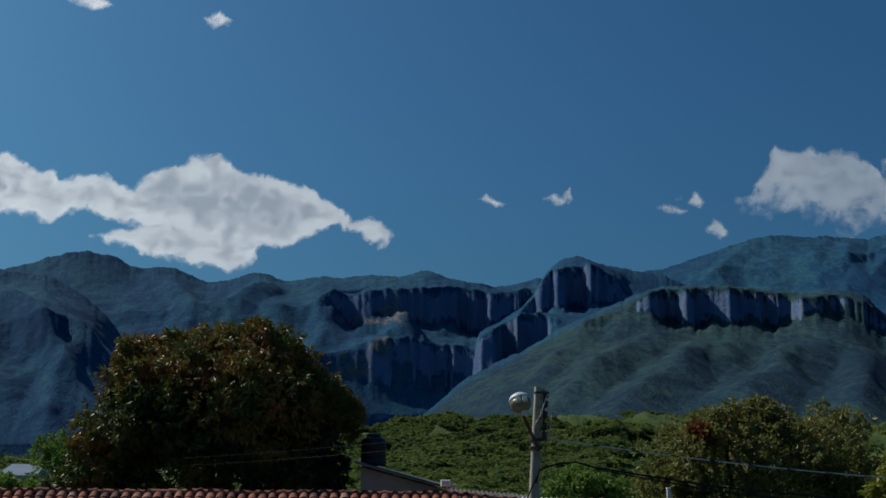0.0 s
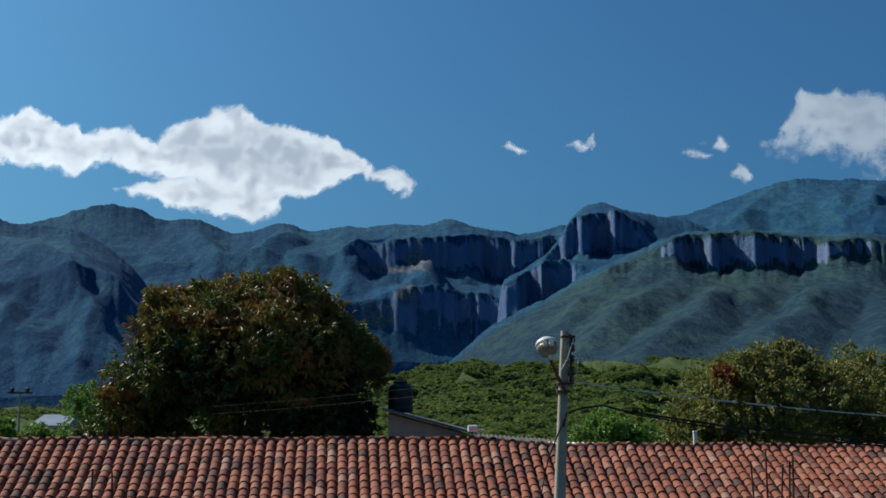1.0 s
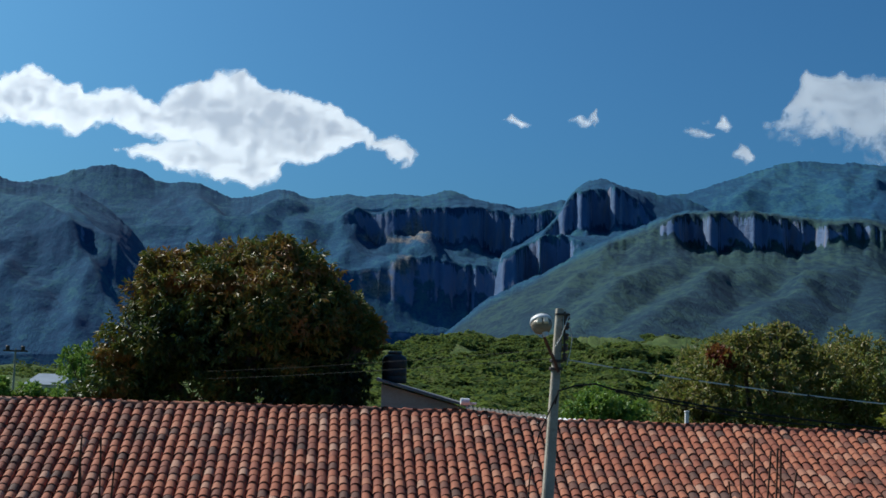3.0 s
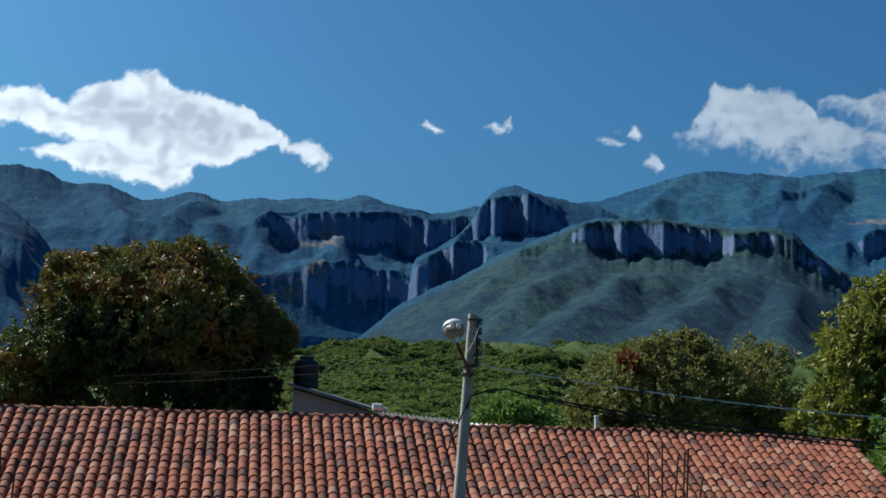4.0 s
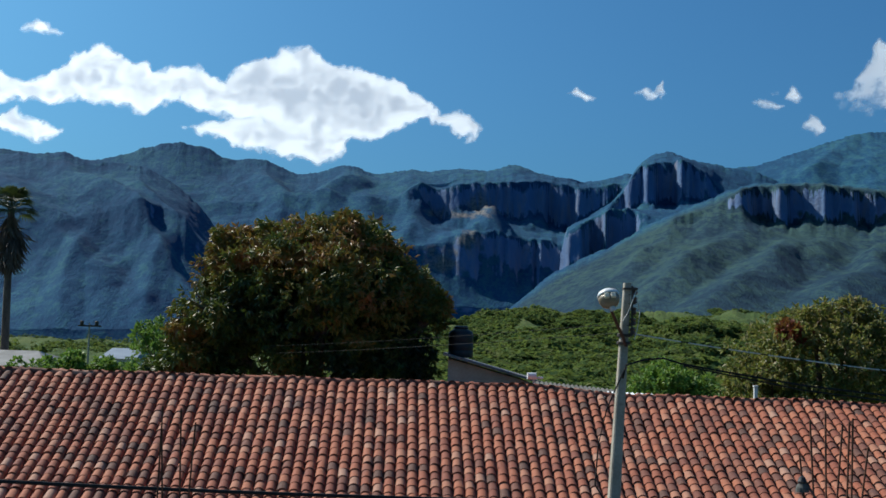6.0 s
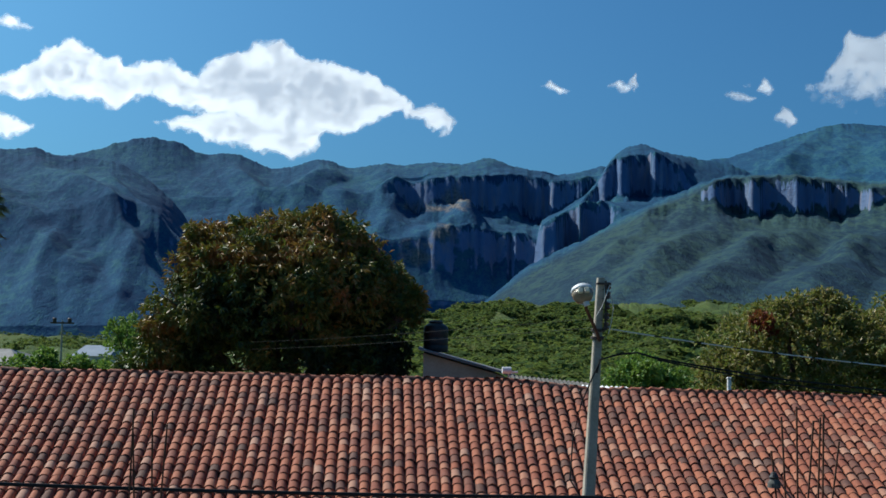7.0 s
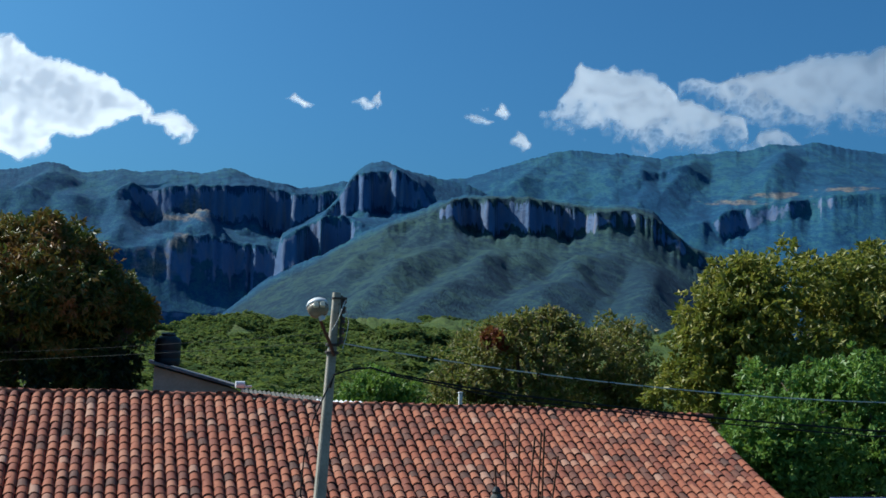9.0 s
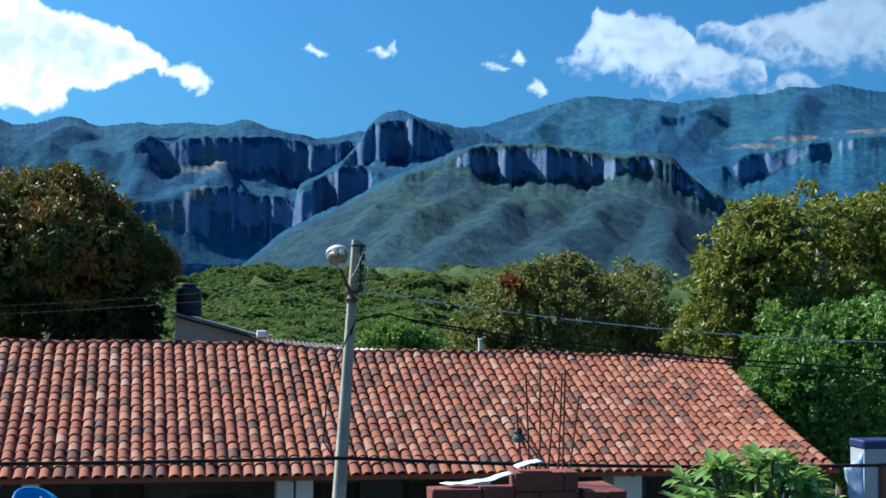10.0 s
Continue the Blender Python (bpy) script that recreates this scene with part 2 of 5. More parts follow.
M_TILE = tile_material()
M_LAND = terrain_material()
M_CLOUD = cloud_material()
M_CONCRETE = plain("weathered_concrete", (0.27, 0.24, 0.19), (0.50, 0.45, 0.37), 2.0, 30.0, 0.9)
M_WHITE = plain("white_limewash", (0.62, 0.63, 0.63), (0.82, 0.82, 0.8), 1.5, 25.0, 0.85)
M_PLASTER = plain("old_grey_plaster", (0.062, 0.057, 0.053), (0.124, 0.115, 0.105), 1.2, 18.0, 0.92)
M_DARKWOOD = plain("dark_wood", (0.02, 0.014, 0.01), (0.07, 0.045, 0.03), 2.0, 30.0, 0.7, stretch=(6, 6, 0.6))
M_BRICK = plain("red_fired_brick", (0.136, 0.034, 0.027), (0.306, 0.076, 0.056), 3.0, 30.0, 0.92, relief=0.008)
M_MORTAR = plain("red_brown_mortar", (0.108, 0.041, 0.032), (0.189, 0.072, 0.054), 4.0, 40.0, 0.95)
M_RUST = plain("rusty_steel", (0.07, 0.03, 0.02), (0.20, 0.08, 0.045), 8.0, 60.0, 0.8, metal=0.3)
M_STEEL = plain("galvanised_steel", (0.30, 0.31, 0.32), (0.52, 0.53, 0.54), 3.0, 30.0, 0.5, metal=0.7)
M_DARKSTEEL = plain("dark_painted_steel", (0.03, 0.025, 0.022), (0.08, 0.06, 0.05), 4.0, 40.0, 0.6, metal=0.3)
M_DARKSTONE = plain("dark_stained_stone", (0.05, 0.05, 0.047), (0.16, 0.155, 0.14), 4.0, 30.0, 0.9)
M_BLACK = plain("black_plastic", (0.008, 0.008, 0.009), (0.022, 0.022, 0.024), 3.0, 40.0, 0.5)
M_CABLE = plain("black_cable", (0.008, 0.008, 0.008), (0.02, 0.02, 0.02), 4.0, 40.0, 0.95, relief=0)
M_WIRE = plain("pale_cable_sheath", (0.5, 0.49, 0.46), (0.72, 0.7, 0.66), 4.0, 40.0, 0.6, metal=0.0, relief=0)
M_CERAMIC = plain("brown_ceramic", (0.05, 0.03, 0.025), (0.12, 0.07, 0.05), 6.0, 60.0, 0.3)
M_ROOFSHEET = plain("grey_roof_sheet", (0.10, 0.10, 0.10), (0.24, 0.24, 0.24), 1.0, 14.0, 0.7, metal=0.2)
M_WHITESHEET = plain("white_roof_sheet", (0.60, 0.62, 0.64), (0.82, 0.83, 0.84), 1.0, 14.0, 0.5)
M_BLUE = plain("blue_painted_steel", (0.02, 0.24, 0.55), (0.04, 0.33, 0.68), 3.0, 40.0, 0.4)
M_NAVY = plain("navy_paint", (0.01, 0.02, 0.09), (0.02, 0.035, 0.14), 2.0, 30.0, 0.6)
M_BROWNMETAL = plain("brown_metal_door", (0.09, 0.035, 0.02), (0.16, 0.07, 0.04), 2.0, 30.0, 0.55)
M_TARP = plain("white_plastic_sheet", (0.68, 0.71, 0.74), (0.85, 0.86, 0.87), 4.0, 30.0, 0.4)
M_TARPBLUE = plain("pale_blue_tarpaulin", (0.22, 0.36, 0.58), (0.45, 0.58, 0.75), 4.0, 30.0, 0.45)
M_REDPLASTIC = plain("red_plastic", (0.5, 0.02, 0.02), (0.65, 0.04, 0.03), 5.0, 40.0, 0.35)
M_BARK = plain("grey_brown_bark", (0.07, 0.05, 0.04), (0.22, 0.17, 0.13), 3.0, 20.0, 0.95, relief=0.02, stretch=(1, 1, 0.25))
M_LAMPSHELL = plain("white_enamelled_metal", (0.58, 0.60, 0.61), (0.76, 0.77, 0.78), 5.0, 40.0, 0.4)
M_LAMPGLASS = plain("yellowed_prismatic_glass", (0.20, 0.16, 0.11), (0.32, 0.26, 0.19), 8.0, 60.0, 0.25)
M_MANGO = leaf_material("mango_leaves", [(0.30, (0.010, 0.026, 0.007)), (0.40, (0.03, 0.062, 0.012)), (0.47, (0.085, 0.125, 0.02)), (0.53, (0.19, 0.18, 0.032)), (0.6, (0.29, 0.16, 0.04)), (0.70, (0.34, 0.15, 0.06))], 0.5, 0.2, 0.12, 0.028)
M_BLUESHEET = plain("blue_grey_roof_sheet", (0.13, 0.17, 0.23), (0.21, 0.26, 0.33), 1.0, 14.0, 0.6)
M_STAINED = plain("stained_concrete", (0.05, 0.047, 0.042), (0.19, 0.175, 0.15), 3.5, 30.0, 0.9)
M_LEAFB = leaf_material("olive_leaves", [(0.2, (0.094, 0.113, 0.028)), (0.48, (0.220, 0.238, 0.057)), (0.62, (0.341, 0.292, 0.104)), (0.8, (0.418, 0.313, 0.152))], 0.5, 0.45)
M_LEAFC = leaf_material("green_leaves", [(0.2, (0.095, 0.125, 0.022)), (0.5, (0.24, 0.255, 0.04)), (0.75, (0.42, 0.38, 0.075))], 0.5, 0.4)
M_LEAFD = leaf_material("fresh_green_leaves", [(0.2, (0.075, 0.156, 0.029)), (0.5, (0.150, 0.288, 0.050)), (0.8, (0.263, 0.413, 0.088))], 0.5, 0.4)
M_BLOOM = leaf_material("red_flowers", [(0.2, (0.16, 0.03, 0.02)), (0.8, (0.36, 0.07, 0.04))], 0.6, 0.3)
M_PALM = leaf_material("palm_leaves", [(0.2, (0.02, 0.04, 0.015)), (0.8, (0.07, 0.09, 0.03))], 0.5, 0.2)
M_PLUM = leaf_material("broad_pale_leaves", [(0.2, (0.125, 0.250, 0.050)), (0.6, (0.250, 0.400, 0.100)), (0.9, (0.450, 0.500, 0.200))], 0.3, 0.3)

# ---- the land: valley, foothills and mountains in one sheet ----
# Each range: azimuth and elevation of its crest (degrees), distance of foot and crest, share of the crest's elevation at its foot,
# and its rock walls from low to high: share of the way, elevation of the brink, height of the face (degrees), and stands set back or forth.
RANGES = []
RANGES.append(dict(foot=2800, top=3800, base=0.22, crest=[(-60, 6.0), (-30, 8.0), (-22, 8.6), (-18, 8.4), (-16.5, 8.69), (-14.9, 9.34), (-13.7, 9.56), (-12.35, 9.38), (-11.3, 8.83), (-9.64, 9.0), (-8.0, 8.3), (-6.6, 8.52), (-5.4, 9.0), (-4.15, 8.45), (-2.4, 8.77), (-1.5, 8.67), (0.3, 8.9), (1.65, 8.77), (2.8, 9.15), (4.1, 8.7), (5.7, 8.47), (6.2, 8.28), (7.4, 8.46), (8.5, 8.8), (9.5, 8.4), (12, 7), (14, 5)],
    walls=[dict(share=0.15, brink=[(-60, 2.5), (-8, 4.6), (-2, 5.1), (0, 5.7), (1.9, 5.92), (3.3, 5.6), (4.7, 5.45), (5.5, 5.1), (9, 4.8)], tall=[(-1.2, 0), (0, 0.4), (1.9, 1.2), (3.3, 1.5), (4.7, 1.5), (9, 1.2)], stands=[(0.6, 0.5, -0.02), (3.6, 0.5, 0.02)]),
           dict(share=0.5, brink=[(-60, 4), (-8, 7.0), (-3.4, 7.4), (-2.4, 7.67), (-0.8, 7.93), (0.25, 8.17), (1.9, 8.29), (3.2, 8.4), (4.6, 8.34), (5.7, 8.2), (6.3, 8.05), (7.4, 8.2), (8.5, 8.4), (12, 6)], tall=[(-3.2, 0), (-2.4, 0.45), (-0.8, 1.4), (0.25, 1.35), (1.9, 1.7), (3.2, 1.9), (4.6, 2.05), (5.7, 2.3), (9, 2)], stands=[(0.0, 0.35, -0.015), (5.2, 0.7, 0.05)])]))
RANGES.append(dict(foot=1900, top=2950, base=0.04, crest=[(-60, 5.0), (-30, 8.0), (-24, 8.2), (-21, 8.5), (-20, 8.58), (-19, 8.76), (-18, 8.41), (-16.5, 8.42), (-15.6, 8.35), (-14.9, 8.13), (-13.9, 7.66), (-12.8, 6.78), (-11.9, 5.74), (-11.3, 4.54), (-10.7, 2.65), (-9.8, 0)],
    walls=[dict(share=0.5, brink=[(-60, 3), (-24, 5.7), (-18, 6.0), (-16.6, 6.02), (-14.8, 6.0), (-13.2, 5.54), (-12, 4.5), (-11, 1.8), (-9.8, 0)], tall=[(-26, 0.2), (-18, 0.15), (-16.6, 0.3), (-14.8, 0.4), (-13.2, 0.3), (-12.2, 0.1), (-11.5, 0)], stands=[])]))
RANGES.append(dict(foot=2300, top=3300, base=0.3, crest=[(4.85, 0), (5.05, 3.8), (5.25, 5.85), (6.3, 6.42), (7.0, 6.9), (7.6, 7.3), (8.2, 7.9), (8.65, 8.75), (8.95, 9.2), (9.27, 9.38), (9.45, 9.6), (9.65, 9.76), (10.1, 9.78), (10.3, 9.88), (10.65, 9.83), (10.9, 9.62), (11.2, 9.56), (12.1, 9.3), (13.5, 9.04), (15, 8.7), (17, 7.5)],
    walls=[dict(share=0.3, brink=[(4.9, 0), (5.1, 4.2), (5.3, 5.83), (6.3, 6.33), (7.4, 6.88), (8.5, 7.1), (9.1, 6.8), (12, 6.4), (17, 4)], tall=[(4.9, 1.0), (5.2, 1.5), (6.3, 1.65), (7.4, 1.75), (8.5, 1.4), (9.2, 0.6), (10, 0)], stands=[(5.9, 0.4, -0.04), (7.0, 0.35, 0.05), (8.2, 0.7, 0.12)]),
           dict(share=0.62, brink=[(4.9, 0), (5.3, 5.82), (6.3, 6.4), (7.0, 6.9), (7.6, 7.5), (8.35, 8.7), (9.04, 9.2), (10.16, 9.42), (11.3, 9.4), (12.1, 8.9), (13, 7.95), (17, 6)], tall=[(7.2, 0), (7.6, 0.4), (8.0, 1.0), (8.4, 1.6), (8.8, 2.0), (9.9, 2.3), (10.8, 2.1), (11.9, 1.7), (13, 0.6), (13.6, 0)], stands=[(8.7, 0.3, -0.02), (9.5, 0.28, -0.025), (10.35, 0.45, 0.04), (11.2, 0.3, -0.025)])]))
RANGES.append(dict(foot=950, top=2500, base=0.2, crest=[(1, 0), (1.7, 1.2), (3.36, 2.55), (4.7, 3.79), (6.34, 4.66), (7.7, 5.25), (9.1, 6.11), (10.2, 6.65), (11.9, 7.33), (13, 7.88), (14.1, 8.28), (15.8, 8.34), (17.5, 8.32), (18.6, 8.18), (20.3, 7.88), (22.2, 7.97), (23.8, 7.77), (24.4, 6.95), (25.7, 5.85), (26.8, 5.5), (27.3, 5.37), (27.45, 4.56), (28.5, 3.2), (30, 1.5), (31, 0)],
    walls=[dict(share=0.86, brink=[(1, 0), (3.36, 2.3), (6.34, 4.2), (9.1, 5.75), (10.2, 6.3), (10.8, 6.75), (11.6, 6.94), (12.7, 7.3), (14, 8.1), (15.7, 8.18), (17.5, 8.22), (19.7, 7.9), (20.8, 7.6), (22.7, 7.78), (24.1, 7.2), (25.4, 6.0), (26.8, 5.4), (28.5, 3), (31, 0)], tall=[(10.4, 0), (10.8, 0.45), (11.6, 0.55), (12.2, 0.2), (12.8, 0.15), (13.4, 0.7), (14, 1.0), (14.7, 1.5), (15.7, 1.65), (17.5, 1.65), (19.7, 1.85), (20.8, 1.0), (21.6, 0.8), (22.7, 0.9), (24.1, 1.1), (25.4, 0.75), (26.8, 0.7), (27.6, 0)], stands=[(13.75, 0.45, -0.03), (14.9, 0.5, 0.035), (15.8, 0.3, -0.02), (19.9, 0.7, 0.025), (21.4, 0.5, -0.03), (22.9, 0.5, 0.015)])]))
RANGES.append(dict(foot=2700, top=4000, base=0.3, crest=[(10, 7.0), (13, 8.95), (14.7, 9.15), (15.8, 9.53), (17.2, 9.95), (18.6, 10.42), (20.2, 10.58), (21.35, 10.4), (22.4, 10.4), (23.8, 10.16), (25.2, 10.33), (26.5, 10.36), (27.3, 10.52), (28.3, 10.48), (29.4, 10.78), (30.4, 10.68), (31.4, 10.82), (32.2, 10.66), (32.9, 10.42), (34.5, 10.2), (40, 9.0), (60, 6)],
    walls=[dict(share=0.38, brink=[(10, 5), (22, 6.6), (25.5, 6.9), (26.5, 7.13), (27.3, 7.6), (28.3, 7.77), (29.4, 7.93), (30.65, 8.05), (31.9, 8.3), (34, 8.4), (60, 5)], tall=[(26.2, 0), (26.6, 0.5), (27.3, 1.6), (28.3, 1.1), (29.4, 0.9), (30.65, 0.8), (31.9, 0.6), (36, 0.4)], stands=[(27.2, 0.35, -0.012), (28.0, 0.3, 0.01), (29.8, 0.5, -0.01), (31.2, 0.4, 0.01)]),
           dict(share=0.72, brink=[(10, 6.5), (16, 8.7), (22, 9.2), (23.5, 9.35), (24.35, 9.47), (25.4, 9.39), (26.5, 9.15), (30, 9.5), (60, 5.5)], tall=[(23.3, 0), (24.35, 0.45), (25.4, 0.3), (26.5, 0.25), (27.5, 0)], stands=[])]))
RANGES.append(dict(foot=230, top=950, base=-0.35, crest=[(-60, 0.3), (-25, 0.1), (-9, 0.25), (0.15, 1.45), (1.5, 1.9), (3.36, 2.38), (5.3, 2.15), (8.6, 2.1), (12, 2.3), (14.2, 2.35), (20, 2.1), (30, 1.9), (60, 1)],
    walls=[dict(share=0.6, brink=[(-60, 0.2), (-9, 0.15), (0.2, 0.95), (3.7, 1.45), (14, 1.45), (30, 1.2), (60, 0.6)], tall=[(0, 0)], stands=[])]))

# spurs of a range: azimuth at top and bottom, share of the way at top and bottom, half width (degrees), height (metres)
SPURS = {1: [(-19.0, -12.6, 0.9, 0.15, 1.7, 37), (-16.2, -10.6, 0.8, 0.2, 1.2, 29), (-22.5, -17.0, 0.85, 0.1, 1.8, 31), (-14.2, -15.4, 0.45, 0.05, 1.2, 27), (-17.6, -18.6, 0.45, 0.05, 1.0, 22)],
         0: [(-5.3, -7.2, 0.9, 0.1, 1.5, 37), (-1.3, -2.6, 0.7, 0.1, 1.1, 25), (-9.5, -8.6, 0.9, 0.2, 1.3, 31), (1.2, 1.4, 0.44, 0.2, 1.2, 70)],
         3: [(14.2, 8.8, 0.78, 0.2, 1.8, 19), (18.0, 12.2, 0.74, 0.1, 2.2, 20), (22.2, 18.4, 0.76, 0.1, 2.2, 21), (11.2, 6.0, 0.85, 0.3, 1.4, 14), (16.4, 15.6, 0.72, 0.35, 1.2, 12), (24.6, 23.2, 0.75, 0.1, 1.8, 21), (20.2, 20.6, 0.7, 0.3, 1.2, 12)],
         4: [(18.6, 16.6, 0.95, 0.2, 1.2, 31), (21.4, 22.8, 0.9, 0.2, 1.3, 31), (25.8, 24.4, 0.95, 0.45, 1.2, 31), (30.0, 28.4, 0.95, 0.5, 1.3, 31), (23.6, 23.0, 0.95, 0.3, 1.0, 25)]}


def land_height(az, r):
    """Height of the land at an azimuth (degrees to the right of +y) and a distance."""
    az, r = np.broadcast_arrays(np.asarray(az, float), np.asarray(r, float))
    z = np.zeros(az.shape)
    flat = 0 * az
    X, Y = r * np.sin(np.radians(az)), r * np.cos(np.radians(az))
    wx, wy = X + 90 * vnoise(X / 380, Y / 380, 3), Y + 90 * vnoise(X / 380, Y / 380, 6)
    # broken, jointed rock: how far each stand of a face comes forward, in metres
    joint = 10 * vnoise(az * 1.6, flat, 45) + 7 * vnoise(az * 4.3 + 1.3 * vnoise(az * 0.9, flat, 33), flat + r / 2500, 46) + 4 * vnoise(az * 10.5, flat + r / 900, 50) * np.clip(0.5 + vnoise(az * 1.3, flat, 58), 0, 1)
    for i, g in enumerate(RANGES):
        ca, ce = zip(*g["crest"])
        deep = g["top"] - g["foot"]
        rough = 0.05 * fbm(az * 2.2, flat, 4, 10 + i) * (1 if i < 5 else 1.5) + 0.04 * fbm(az * 11.0, flat, 3, 20 + i) + 0.022 * vnoise(az * 24.0, flat, 27 + i)
        el = sum(np.interp(az + o, ca, ce, left=0, right=0) for o in (-0.25, 0, 0.25)) / 3
        share = (r - g["foot"]) / deep
        wob = 0.03 * vnoise(az * 0.9, flat + r / 900.0, 30 + i)
        q0 = share + wob * np.clip(share, 0, 1) * np.clip(1 - share, 0, 1) * 3
        q = q0
        cliff = 0.0
        edges = []
        for w in g["walls"]:
            tall = np.interp(az, *zip(*w["tall"]))
            brink = np.minimum(np.interp(az, *zip(*w["brink"])) + 0.13 * fbm(az * 2.2, flat, 3, 66 + i) * np.clip(tall, 0, 1), el - 0.03)
            tall = tall * (1 + 0.16 * vnoise(az * 1.3, flat, 70 + i) + 0.06 * vnoise(az * 6.1, flat, 74 + i))
            tall = np.minimum(tall, np.maximum(brink - 0.1, 0))
            sill = sum(np.interp(az + o, *zip(*w["brink"])) - np.interp(az + o, *zip(*w["tall"])) for o in (-1.8, -1.2, -0.6, 0, 0.6, 1.2, 1.8)) / 7
            near = np.clip(1.3 - np.abs(share - w["share"]) * deep / 95.0, 0, 1)
            near = near * near * (3 - 2 * near) * np.clip(tall / 0.5, 0, 1)
            back = joint / deep + sum(d * np.clip((half - np.abs(az - c)) / 0.2 + 0.5, 0, 1) for c, half, d in w["stands"])
            q = q - near * back
            cliff = np.maximum(cliff, near)
            edges.append((w["share"], brink, tall, np.clip(sill, 0, el)))
        q = np.clip(q, 0, 1)
        # the face: slopes between the walls, each wall a steep step with a ledge half way up
        ks, ke = [0.0 + flat], [el * g["base"]]
        for sh, brink, tall, sill in edges:
            wide, low = 9.0 / deep, sh - min(0.12, 0.4 * sh)
            k0 = np.clip((low - ks[-1]) / (sh - ks[-1]), 0, 1)
            ks.append(flat + low)
            ke.append(ke[-1] + (np.minimum(sill, brink) - ke[-1]) * k0)
            ks += [flat + sh - wide * 2.2, flat + sh - wide * 1.2, flat + sh - wide * 0.7, flat + sh]
            ke += [brink - tall, brink - 0.55 * tall, brink - 0.47 * tall, brink]
        ks.append(flat + 1.0)
        ke.append(el)
        p = np.where(q <= 0, ke[0], el)
        for k in range(len(ks) - 1):
            t = np.clip((q - ks[k]) / (ks[k + 1] - ks[k]), 0, 1)
            p = np.where((q >= ks[k]) & (q <= ks[k + 1]), ke[k] + (ke[k + 1] - ke[k]) * t, p)
        p = p + rough * np.clip(q, 0, 1) ** 7
        h = r * np.tan(np.radians(p))
        spur, amp = 0.0, 1.0
        for o in range(5):
            n = vnoise(wx / (420.0 / 2**o), wy / (480.0 / 2**o), 60 + i + 9 * o)
            spur = spur + amp * (np.sqrt(n * n + 0.006) * 2 - 0.6)
            amp *= 0.46
        body = np.clip(q * (1 - q) * 4, 0, 1)
        h = h - spur * (9 if i == 5 else 10 if i == 3 else 17) * (1 - 0.85 * cliff) * body
        for at, ab, st, sb, wide, tall in SPURS.get(i, ()):
            along = (share - sb) / (st - sb)
            line = ab + (at - ab) * along + 0.5 * vnoise(share * 4.0, flat, int(abs(at * 7))) + 0.15 * vnoise(share * 13.0, flat, int(abs(ab * 7)))
            off = np.abs(az - line) / (wide * (1.15 - 0.4 * np.clip(along, 0, 1)))
            h = h + tall * np.clip(1 - np.sqrt(off * off + 0.012), 0, 1) * np.clip(along * 2.5 + 0.5, 0, 1) * np.clip((1.05 - along) * 3, 0, 1)
        if i == 5:
            h = h + 7 * fbm(az * 0.6, r / 120.0, 3, 90) * np.clip((r - 230) / 300, 0, 1)
        behind = np.tan(np.radians(el + rough)) * g["top"] - (r - g["top"]) * 0.7
        h = np.where(share > 1, behind, h)
        h = np.where(share < 0, 0, h)
        z = np.maximum(z, np.where(el > 0.02, h, 0))
    # the uneven top of the forest
    z = z + np.where(r > 1000, 3.4 * fbm(az * r * 0.0175 / 36.0, r / 95.0, 3, 80) + 0.7 * vnoise(az * r * 0.0175 / 12.0, r / 32.0, 84), 0) * np.clip(z / 60, 0, 1)
    return z


